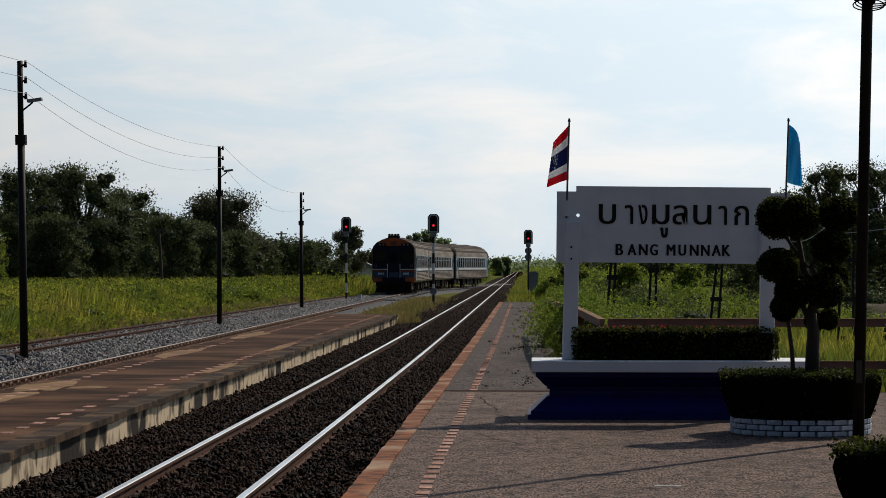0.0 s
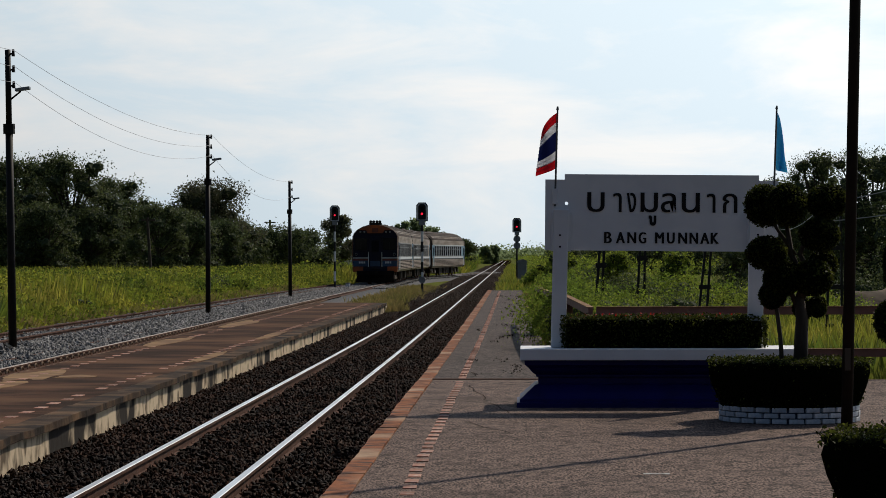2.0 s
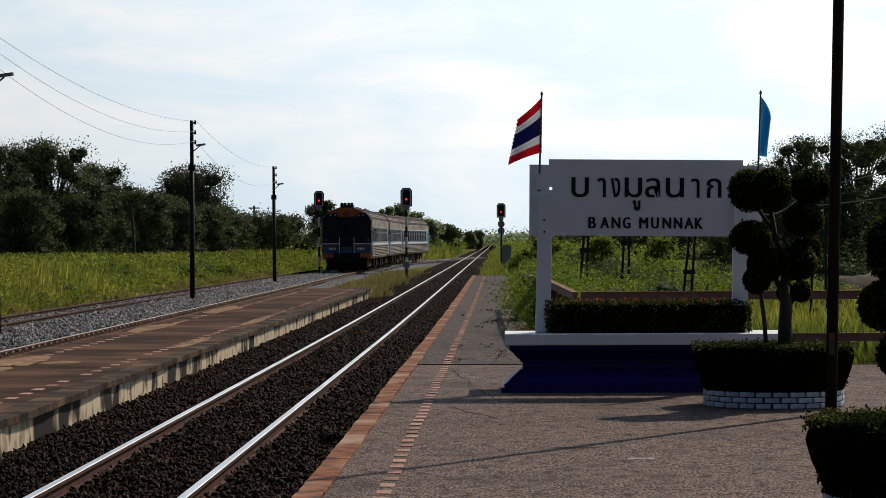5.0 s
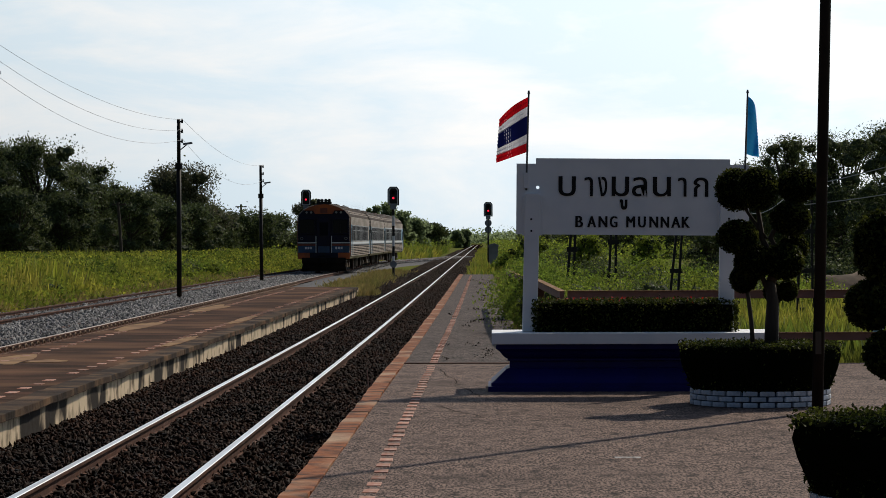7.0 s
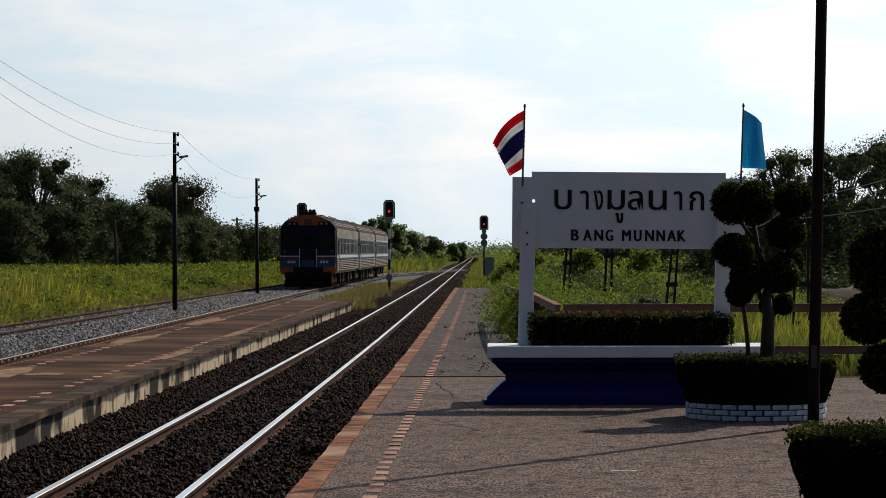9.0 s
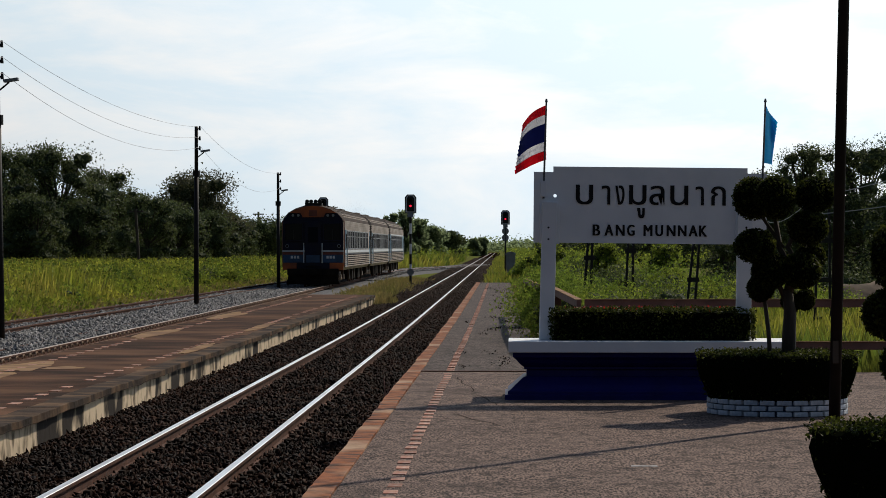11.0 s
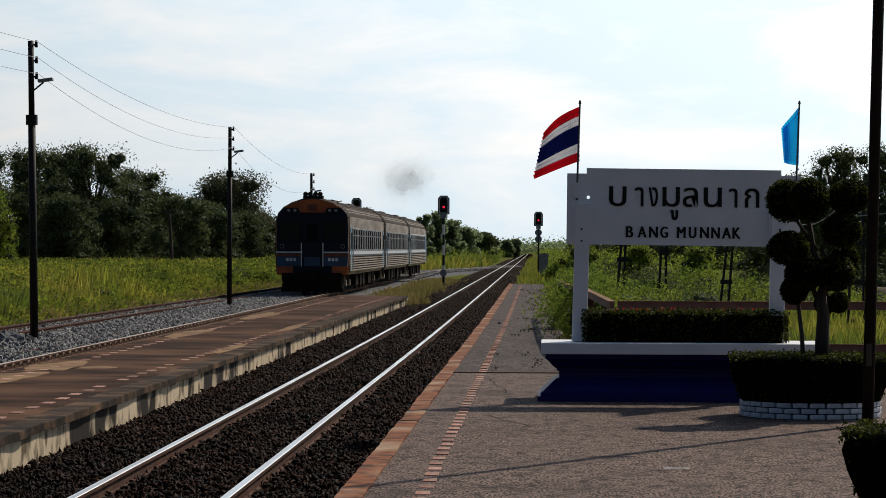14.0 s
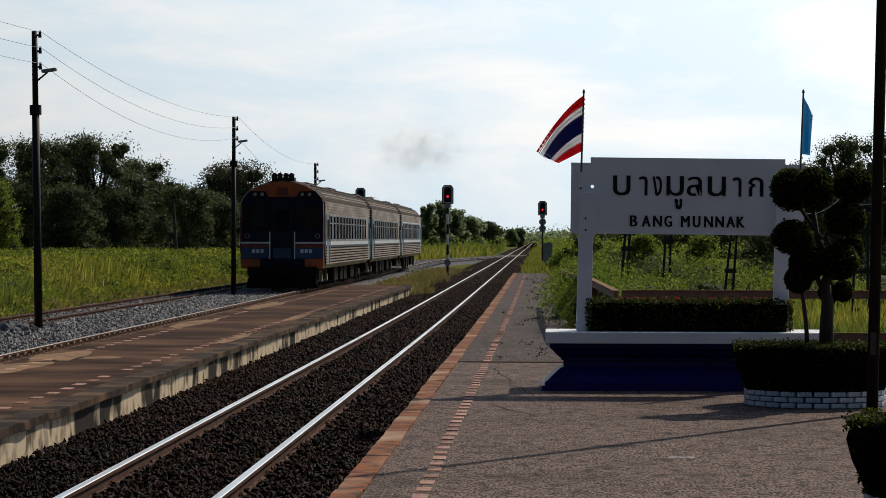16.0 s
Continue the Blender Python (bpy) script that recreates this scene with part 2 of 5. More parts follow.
# ---- more materials, and scattering ----
leaf_hedge = material("clipped_leaf", (0.015, 0.022, 0.005), 0.6, other=(0.075, 0.085, 0.015), scale=9, island=0.6, through_light=0.42, spec=0.08)
# near-black colour stands for the shade deep among the clipped leaves
hedge_shade = material("shaded_hedge_inside", (0.004, 0.005, 0.0025), 0.95, spec=0.0)
leaf_tree = material("tree_leaf", (0.075, 0.10, 0.038), 0.6, other=(0.12, 0.14, 0.052), scale=0.35, island=0.5, through_light=0.3, spec=0.15)
leaf_brown = material("dry_tree_leaf", (0.095, 0.092, 0.055), 0.6, other=(0.11, 0.12, 0.055), scale=0.5, island=0.4, through_light=0.3, spec=0.15)
leaf_light = material("fresh_shrub_leaf", (0.135, 0.20, 0.028), 0.8, other=(0.27, 0.30, 0.045), scale=0.9, island=0.45, through_light=0.5, spec=0.15)
leaf_weed = material("weed_leaf", (0.17, 0.22, 0.028), 0.8, other=(0.33, 0.32, 0.045), scale=0.4, third=(0.07, 0.11, 0.02), third_scale=0.15, third_mix=(0.48, 0.62), island=0.5, through_light=0.5, spec=0.1)
# leaf colour made paler to paint distance haze onto far trees
leaf_hazed = material("haze_paled_far_leaf", (0.17, 0.22, 0.11), 0.9, other=(0.23, 0.28, 0.15), scale=0.3, island=0.2, through_light=0.78, spec=0.0)
# darker green puts the shade within crowns and shrubs into the colour
foliage_shade = material("shaded_foliage_inside", (0.030, 0.042, 0.016), 0.95, other=(0.05, 0.066, 0.025), scale=1.5, bump=1.0, bump_scale=3)
bark = material("bark", (0.07, 0.055, 0.04), 0.9, other=(0.035, 0.028, 0.022), scale=9, stretch=(1, 1, 0.2), bump=0.6)
grass_mat = material("tall_grass", (0.21, 0.24, 0.028), 0.6, other=(0.34, 0.30, 0.055), scale=0.25, third=(0.11, 0.16, 0.025), third_scale=0.08,
                     third_mix=(0.48, 0.62), island=0.45, through_light=0.45)
grass_dry = material("dry_grass", (0.30, 0.225, 0.085), 0.7, other=(0.17, 0.17, 0.045), scale=0.5, island=0.4, through_light=0.35)
dirt = material("bare_earth", (0.20, 0.14, 0.09), 0.95, other=(0.10, 0.075, 0.05), scale=2.0, bump=0.8, bump_scale=5)
white_brick = material("whitewashed_brick", (0.66, 0.68, 0.70), 0.7, other=(0.42, 0.47, 0.52), scale=12, bump=0.3, objects=0.12)
mortar_blue = material("blue_painted_joint", (0.05, 0.10, 0.16), 0.8, other=(0.03, 0.06, 0.1), scale=8)
fence_paint = material("faded_brown_rail", (0.20, 0.10, 0.08), 0.7, other=(0.14, 0.075, 0.06), scale=4, bump=0.2, stretch=(0.3, 1, 1))
post_cyan = material("pale_green_post", (0.30, 0.50, 0.50), 0.6)
flower = material("red_flower", (0.5, 0.03, 0.02), 0.6, through_light=0.3)
steel_pale = material("pale_window_post", (0.30, 0.31, 0.32), 0.5, other=(0.19, 0.19, 0.20), scale=2.0, spec=0.25)
train_maroon = material("worn_red_brown_paint", (0.16, 0.035, 0.02), 0.5, other=(0.09, 0.03, 0.02), scale=2.5)
steel_side = material("corrugated_steel_side", (0.36, 0.275, 0.215), 0.5, 0.3, other=(0.22, 0.17, 0.13), scale=1.2, stretch=(1, 0.3, 2), rough_other=0.6, spec=0.25)
steel_grimy = material("grimy_roof", (0.055, 0.036, 0.026), 0.75, 0.0, other=(0.028, 0.019, 0.015), scale=1.0, stretch=(1, 0.4, 1), bump=0.1, spec=0.08)
train_navy = material("navy_train_paint", (0.008, 0.010, 0.026), 0.5, spec=0.15, other=(0.014, 0.012, 0.02), scale=2.5)
train_blue = material("blue_train_paint", (0.022, 0.065, 0.14), 0.5, other=(0.018, 0.045, 0.09), scale=2.5)
train_orange = material("orange_train_paint", (0.40, 0.088, 0.018), 0.55, other=(0.20, 0.05, 0.02), scale=2.0)
train_white = material("pale_train_stripe", (0.62, 0.64, 0.66), 0.4, other=(0.5, 0.5, 0.5), scale=3)
train_cyan = material("light_blue_band", (0.055, 0.17, 0.27), 0.5, other=(0.045, 0.13, 0.2), scale=2)
train_black = material("underframe_grime_and_shade", (0.010, 0.009, 0.008), 0.9, other=(0.02, 0.015, 0.012), scale=3, spec=0.05)
window_glass = material("dark_window_glass", (0.010, 0.011, 0.014), 0.4, spec=0.0)
screen_glass = material("cab_glass", (0.008, 0.009, 0.011), 0.12, spec=0.25)
lamp_glass = material("lamp_glass", (0.25, 0.25, 0.25), 0.15)
red_light = material("red_signal_light", (0.6, 0.01, 0.02), 0.3, emission=(1.0, 0.02, 0.06), strength=1.0)
signal_black = material("signal_black", (0.008, 0.008, 0.009), 0.6)
faded_mark = material("faded_white_paint", (0.45, 0.45, 0.44), 0.8, other=(0.2, 0.18, 0.16), scale=14, spec=0.1)
white_band = material("white_band_paint", (0.72, 0.72, 0.72), 0.6)
box_grey = material("grey_cabinet_paint", (0.22, 0.24, 0.27), 0.5, other=(0.17, 0.18, 0.2), scale=3)
wire_mat = material("dull_wire", (0.45, 0.45, 0.47), 0.5)
flag_red = material("flag_red", (0.72, 0.04, 0.07), 0.8, through_light=0.62)
flag_white = material("flag_white", (0.84, 0.84, 0.86), 0.8, through_light=0.6)
flag_blue = material("flag_blue", (0.025, 0.04, 0.24), 0.8, through_light=0.5)
flag_sky = material("flag_sky_blue", (0.07, 0.60, 0.88), 0.8, other=(0.12, 0.68, 0.90), scale=6, through_light=0.85)
pole_grey = material("grey_flag_pole", (0.08, 0.08, 0.085), 0.5)
clip_pale = material("pale_rail_clip", (0.20, 0.135, 0.09), 0.8, objects=0.2, spec=0.05)
sleeper_mat = material("grimy_sleeper", (0.022, 0.015, 0.011), 0.9, other=(0.012, 0.009, 0.007), scale=4, spec=0.02)


smoke_mat = material("exhaust_smoke", (0.16, 0.098, 0.060), 1.0, spec=0.0)


def scattered(name, base_v, base_f, places, sizes, mat, parent=None, lean=math.pi, seed=1, label="", upright=False, aims=None):
    """One mesh of many small copies of a shape, turned at random."""
    rng = np.random.default_rng(seed)
    base_v = np.array(base_v, dtype=np.float64)
    places = np.array(places, dtype=np.float64)
    n, k = len(places), len(base_v)
    sizes = np.broadcast_to(np.array(sizes, dtype=np.float64), (n,)) if np.ndim(sizes) < 2 else np.array(sizes)
    if upright:
        a = rng.uniform(0, 2 * math.pi, n)
        tilt = rng.uniform(-lean, lean, n)
        ca, sa, ct, st = np.cos(a), np.sin(a), np.cos(tilt), np.sin(tilt)
        rot = np.zeros((n, 3, 3))
        rot[:, 0, 0], rot[:, 0, 1], rot[:, 0, 2] = ca, -sa * ct, sa * st
        rot[:, 1, 0], rot[:, 1, 1], rot[:, 1, 2] = sa, ca * ct, -ca * st
        rot[:, 2, 1], rot[:, 2, 2] = st, ct
    else:
        q = rng.normal(size=(n, 4))
        q /= np.linalg.norm(q, axis=1)[:, None]
        w, x, y, z = q.T
        rot = np.stack([1 - 2 * (y * y + z * z), 2 * (x * y - w * z), 2 * (x * z + w * y), 2 * (x * y + w * z), 1 - 2 * (x * x + z * z),
                        2 * (y * z - w * x), 2 * (x * z - w * y), 2 * (y * z + w * x), 1 - 2 * (x * x + y * y)], axis=1).reshape(n, 3, 3)
    scale = sizes[:, None, None] if sizes.ndim == 1 else sizes[:, None, :]
    v = np.einsum("nij,nkj->nki", rot, base_v[None] * scale) + places[:, None, :]
    v = v.reshape(-1, 3)
    fl = len(base_f[0])
    f = (np.array(base_f)[None] + (np.arange(n) * k)[:, None, None]).reshape(-1, fl)
    me = bpy.data.meshes.new(name)
    me.vertices.add(len(v))
    me.vertices.foreach_set("co", v.ravel())
    me.loops.add(f.size)
    me.loops.foreach_set("vertex_index", f.ravel().astype(np.int32))
    me.polygons.add(len(f))
    me.polygons.foreach_set("loop_start", np.arange(0, f.size, fl, dtype=np.int32))
    me.polygons.foreach_set("loop_total", np.full(len(f), fl, dtype=np.int32))
    me.update(calc_edges=True)
    me.validate()
    me.materials.append(mat)
    ob = new(name, me)
    if parent:
        ob.parent = parent
    if label:
        ob["label"] = label
    return ob


CHIP_V = [(1.2, 0.1, -0.15), (-0.7, 0.75, -0.2), (-0.55, -0.8, -0.1), (0.1, 0.05, 0.6)]
CHIP_F = [(0, 1, 3), (1, 2, 3), (2, 0, 3), (0, 2, 1)]
SPRIG_V = [(-0.62, -0.75, 0), (0.68, -0.35, 0.08), (0.05, 1.0, 0)]
SPRIG_F = [(0, 1, 2)]
LEAF_V = [(0, -1, 0), (0.55, 0, 0.12), (0, 1, 0), (-0.55, 0, 0.12)]
LEAF_F = [(0, 1, 2), (0, 2, 3)]


def clump(blades, seed, bend_out=0.36, wide=0.03):
    """A tuft of bent grass blades one metre high."""
    rng = random.Random(seed)
    v, f = [], []
    for _ in range(blades):
        a, r = rng.uniform(0, 6.283), rng.uniform(0, 0.25)
        h, o = rng.uniform(0.5, 1.05), rng.uniform(0.04, bend_out)
        x, y = r * math.cos(a), r * math.sin(a)
        px, py = -math.sin(a * 3.1) * wide, math.cos(a * 3.1) * wide
        dx, dy = math.cos(a) * o, math.sin(a) * o
        i = len(v)
        v += [(x - px, y - py, 0), (x + px, y + py, 0), (x + dx * 0.4 + px, y + dy * 0.4 + py, h * 0.65),
              (x + dx, y + dy, h)]
        f += [(i, i + 1, i + 2), (i, i + 2, i + 3)]
    return v, f


def ball_points(rng, n, centre, radii, jitter=0.06):
    p = rng.normal(size=(n, 3))
    p /= np.linalg.norm(p, axis=1)[:, None]
    return p * np.array(radii) * (1 + rng.normal(scale=jitter, size=(n, 1))) + np.array(centre)


def lumpy(bm, centre, radii, rough=0.12, sub=2, seed=0.0):
    r = bmesh.ops.create_icosphere(bm, subdivisions=sub, radius=1.0)
    for v in r["verts"]:
        k = 1 + rough * noise.noise(v.co * 2.3 + Vector((seed, seed * 1.7, 3.1)))
        v.co = Vector((centre[0] + v.co.x * radii[0] * k, centre[1] + v.co.y * radii[1] * k, centre[2] + v.co.z * radii[2] * k))


# ---- the lie of the line ----
def bend(y):
    """The tracks swing gently to the left from about 52 m on."""
    return -0.0035 * (math.sqrt((y - 52) ** 2 + 225) + (y - 52)) / 2


MAIN, LOOP, FAR = -2.75, -8.62, -11.55
RAIL_Z = -0.20


def main_x(y):
    return MAIN + bend(y)


def loop_x(y):
    """Loop line; joins the main line over the points between 193 and 277 m."""
    f = min(1.0, max(0.0, (y - 193) / 84))
    f = f * f * (3 - 2 * f)
    return (LOOP + bend(y)) * (1 - f) + main_x(y) * f


def far_x(y):
    return FAR + bend(y) + 0.008 * max(0.0, y - 70)



# ---- ground ----
def rows_strip(y0, y1, step):
    n = max(2, int((y1 - y0) / step) + 1)
    return [y0 + (y1 - y0) * i / (n - 1) for i in range(n)]


ground = tagged(part("ground", quads([(-1500, -60, -0.62), (1500, -60, -0.62), (1500, 3500, -0.62), (-1500, 3500, -0.62)], [(0, 1, 2, 3)]), soil),
                "flat overgrown land reaching the horizon", "ground", kind="structure")


def bed(name, left, right, z, y0, y1, mat, label, skirt=0.5, step=3.0):
    """A ballast bed between two lines, with sloping shoulders down to the ground."""
    rings = []
    for y in rows_strip(y0, y1, step):
        l, r = left(y), right(y)
        rings.append([(l - skirt, y, -0.7), (l, y, z), (r, y, z), (r + skirt, y, -0.7)])
    return tagged(part(name, loft(bmesh.new(), rings, closed=False), mat), label, "track bed", kind="structure")


bed("track_bed_main", lambda y: main_x(y) - 1.6, lambda y: main_x(y) + 1.6, -0.345, -20, 900, bed_dark, "dark oily ballast bed of the running line", step=6)
bed("track_bed_loop", lambda y: loop_x(y) - 1.9, lambda y: loop_x(y) + 1.25, -0.36, -20, 276, bed_grey, "grey ballast bed of the passing loop", step=6)
bed("track_bed_siding", lambda y: far_x(y) - 0.9, lambda y: far_x(y) + 1.6, -0.36, -20, 170, bed_grey, "grey ballast bed of the siding", step=6)

RAIL_SHAPE = [(-0.055, -0.138), (0.055, -0.138), (0.055, -0.128), (0.010, -0.108), (0.008, -0.040), (0.033, -0.030), (0.033, -0.004),
              (0.028, 0.0), (-0.028, 0.0), (-0.033, -0.004), (-0.033, -0.030), (-0.008, -0.040), (-0.010, -0.108), (-0.055, -0.128)]


def rail(line, side, y0, y1, parent, z=RAIL_Z, shine=True, step=4.0, dull=False):
    bm = bmesh.new()
    loft(bm, [[(line(y) + side + px, y, z + pz) for px, pz in RAIL_SHAPE] for y in rows_strip(y0, y1, step)])
    bmesh.ops.recalc_face_normals(bm, faces=list(bm.faces))
    bm.normal_update()
    for f in bm.faces:
        if f.normal.z > 0.55 and f.calc_center_median().z > z - 0.02:
            f.material_index = 1 if shine else 0
    return part("rail", bm, [rail_rust, rail_dull if dull else rail_head], parent)


main_track = empty("track_main", label="running line with two polished steel rails on dark ballast", category="railway track", kind="structure")
rail(main_x, -0.53, -15, 800, main_track)
rail(main_x, 0.53, -15, 800, main_track)
loop_track = empty("track_loop", label="passing loop with dull rails beside the low platform", category="railway track", kind="structure")
rail(loop_x, -0.53, -15, 277, loop_track, z=-0.30, shine=False)
rail(loop_x, 0.53, -15, 277, loop_track, z=-0.205, dull=True)
siding_track = empty("track_siding", label="rusty siding rails at the edge of the grass", category="railway track", kind="structure")
rail(far_x, -0.53, -15, 165, siding_track, z=-0.25, shine=False)
rail(far_x, 0.53, -15, 165, siding_track, z=-0.25, shine=False)


# ---- platforms ----
PLAT_END = 116.0
platform = empty("platform", label="worn asphalt station platform with an orange kerb", category="platform", kind="structure")


def slab_of(rings, z, depth):
    bm = bmesh.new()
    for ring in rings:
        loft(bm, [[(x0, y, z), (x1, y, z)] for x0, x1, y in ring], closed=False, caps=False)
    ext = bmesh.ops.extrude_face_region(bm, geom=list(bm.faces))
    for v in [g for g in ext["geom"] if isinstance(g, bmesh.types.BMVert)]:
        v.co.z -= depth
    bmesh.ops.recalc_face_normals(bm, faces=list(bm.faces))
    return bm


def plat_side(y):
    return 0.42 - 0.0055 * (y - 33) + 0.10 * noise.noise(Vector((0, y * 0.35, 0)))


part("surface", slab_of([[(-1.115, 9.0, y) for y in (-25, 12, 20, 26, 32.96)]], 0.0, 0.75), asphalt, platform)
part("surface", slab_of([[(-1.115 + bend(y), plat_side(y), y) for y in rows_strip(33.02, PLAT_END, 2)]], -0.006, 0.75), asphalt_old, platform, "older asphalt with litter")

# island platform
island = empty("island_platform", label="low narrow platform with brown paving and stained concrete sides", category="platform", kind="structure")
ISL_R, ISL_L, ISL_END = -4.42, -6.72, 87.0
part("body", boxed(ISL_L, ISL_R - 0.03, -25, ISL_END, -0.75, -0.05), old_concrete, island, "streaked concrete wall")
part("paving", boxed(ISL_L + 0.02, ISL_R - 0.25, -25, ISL_END - 0.3, -0.12, -0.008), island_top, island, "brown worn paving")


def patch(name, cx, cy, rx, ry, z, mat, parent, seed, label):
    bm = bmesh.new()
    pts = []
    for k in range(28):
        a = k / 28 * 2 * math.pi
        w = 1 + 0.55 * noise.noise(Vector((math.cos(a) * 1.7 + seed, math.sin(a) * 1.7, seed)))
        pts.append(bm.verts.new((cx + rx * w * math.cos(a), cy + ry * w * math.sin(a), z)))
    top = bm.faces.new(pts)
    ext = bmesh.ops.extrude_face_region(bm, geom=[top])
    for v in [g for g in ext["geom"] if isinstance(g, bmesh.types.BMVert)]:
        v.co.z -= 0.006
    bmesh.ops.recalc_face_normals(bm, faces=list(bm.faces))
    return part(name, bm, mat, parent, label)


for k, (cx, cy, rx, ry) in enumerate(((-6.30, 34.4, 0.36, 1.35), (-6.32, 31.4, 0.36, 1.2), (-5.72, 33.9, 0.30, 0.35), (-6.35, 47.5, 0.22, 2.6), (-4.86, 51.5, 0.12, 2.6), (-4.80, 40.5, 0.10, 1.9), (-6.4, 60, 0.25, 3.0))):
    patch("sand_patch", cx, cy, rx, ry, -0.004 + 0.0012 * k, sand_patch, island, k * 3.7, "dry sand lying on the paving")

# litter, a paint mark and cracks on the near platform
rngl = np.random.default_rng(12)
lp = []
for k in range(44):
    cy = 34 + 66 * rngl.random() ** 1.3
    cx = -0.95 + bend(cy) + (plat_side(cy) + 0.9) * rngl.random() ** 0.55
    lp.append(np.stack([rngl.normal(cx, 0.05, 14), rngl.normal(cy, 0.22, 14), rngl.uniform(0.0, 0.03, 14)], axis=1))
tagged(scattered("leaf_litter", LEAF_V, LEAF_F, np.concatenate(lp), rngl.uniform(0.010, 0.026, 44 * 14), litter_brown, seed=13), "dark dead leaves and weeds strewn on the asphalt", "leaf litter", kind="stuff")
part("joint", boxed(-1.12, 0.36, 32.93, 33.05, -0.05, 0.012), rail_rust, platform, "rusty edging across the joint")
part("paint_mark", boxed(0.850, 1.035, 18.74, 18.83, 0.0005, 0.003), faded_mark, platform, "white paint dash")


def crack(points, parent, width=0.012):
    bm = bmesh.new()
    loft(bm, [[(x - width, y, 0.0025), (x + width, y, 0.0025)] for x, y in points], closed=False, caps=False)
    return part("crack", bm, crack_dark, parent)


rng = random.Random(4)
for x0, y0, dx, dy, n in ((-0.62, 31.5, 0.025, -0.35, 10), (-0.5, 24.6, 0.06, -0.25, 8), (-0.62, 21.4, 0.07, 0.12, 7), (-0.35, 27.8, 0.04, -0.3, 7)):
    pts = []
    for k in range(n):
        pts.append((x0 + dx * k + rng.uniform(-0.035, 0.035), y0 + dy * k))
    crack(pts, platform, 0.005)


# ---- ballast stones, kept as loose stuff ----
def stones(name, left, right, y0, y1, count, z, size, mat, seed, label, fall=1.3):
    rng = np.random.default_rng(seed)
    y = y0 + (y1 - y0) * rng.random(count) ** fall
    u = rng.random(count)
    x = np.array([left(a) + (right(a) - left(a)) * b for a, b in zip(y, u)])
    heap = np.array([0.02 * noise.noise(Vector((a * 1.1, b * 1.1, seed))) for a, b in zip(x, y)])
    places = np.stack([x, y, z + heap + rng.normal(scale=0.012, size=count)], axis=1)
    s = size * rng.uniform(0.55, 1.25, count) * (1 + 0.6 * (y - y0) / (y1 - y0))
    ob = scattered(name, CHIP_V, CHIP_F, places, s, mat, seed=seed)
    return tagged(ob, label, "ballast", kind="stuff")


stones("ballast_stones", lambda y: ISL_R + bend(y) * 0.2, lambda y: -1.29, 14, 110, 95000, -0.330, 0.031, ballast_dark, 3, "dark brown broken stone ballast between the rails", 1.7)
stones("ballast_stones", lambda y: loop_x(y) - 2.1, lambda y: loop_x(y) + 0.42, 32, 150, 26000, -0.320, 0.050, ballast_grey, 5, "clean grey crushed stone ballast beside the loop", 1.5)
stones("ballast_stones", lambda y: loop_x(y) - 1.7, lambda y: loop_x(y) + 1.4, 148, 275, 9000, -0.325, 0.07, ballast_grey, 15, "grey crushed stone ballast where the loop joins", 1.2)
stones("ballast_stones", lambda y: main_x(y) - 1.7, lambda y: main_x(y) + 1.6, 255, 430, 9000, -0.335, 0.09, ballast_mid, 17, "dusty crushed stone far down the line", 1.2)
stones("ballast_stones", lambda y: far_x(y) - 1.2, lambda y: far_x(y) + 1.4, 45, 150, 14000, -0.37, 0.05, ballast_grey, 7, "grey crushed stone ballast round the siding", 1.4)
stones("ballast_stones", lambda y: main_x(y) - 1.9, lambda y: main_x(y) + 1.6, 108, 260, 14000, -0.335, 0.06, ballast_mid, 9, "lighter crushed stone further down the line", 1.4)

# ---- the name board ----
sign = empty("station_sign", 1.415, 27.45, 0, "white station name board on two posts over a navy plinth", "sign")
LEAN = pose(0, 0, 0, 0, 0.55, 0)
prof = [(-1.2, 1.585), (1.2, 1.585), (1.2, 2.315), (1.0, 2.315), (1.0, 2.372), (-1.0, 2.372), (-1.0, 2.315), (-1.2, 2.315)]
bm = bmesh.new()
loops = [prof, [(-0.98 + 0.018 * math.cos(k / 12 * 6.2832), 2.07 + 0.018 * math.sin(k / 12 * 6.2832)) for k in range(12)]]
rim = []
for loop in loops:
    vs = [bm.verts.new((x, -0.022, z)) for x, z in loop]
    rim += [bm.edges.new((vs[i], vs[(i + 1) % len(vs)])) for i in range(len(vs))]
bmesh.ops.triangle_fill(bm, use_beauty=True, edges=rim)
ext = bmesh.ops.extrude_face_region(bm, geom=list(bm.faces))
for v in [g for g in ext["geom"] if isinstance(g, bmesh.types.BMVert)]:
    v.co.y += 0.044
bmesh.ops.recalc_face_normals(bm, faces=list(bm.faces))
part("board", bm, sign_white, sign, at=LEAN)
for name, lx, lean in (("post", -1.02, 1.4), ("post", 1.0, 1.0)):
    part(name, boxed(-0.076, 0.076, -0.06, 0.06, 0, 1.42, 0.006), sign_white, sign, at=pose(lx - 0.03, -0.075, 0.595, 0, lean, 0))
    part("bracket_plate", boxed(-0.105, 0.105, -0.035, 0.0, 0, 0.40, 0.004), sign_white, sign, at=pose(lx + 0.0, -0.026, 1.585, 0, 0.6, 0))
for bx, bz in ((-1.03, 1.75), (-1.03, 1.63), (1.0, 1.75)):
    part("bolt", tubed((bx, -0.142, bz), (bx, -0.134, bz), 0.011, seg=8), black_paint, sign)


def plinth_ring(off, z):
    hx, hy = 1.44 - off, 0.52 - off
    return [(-hx, -hy, z), (hx, -hy, z), (hx, hy, z), (-hx, hy, z)]


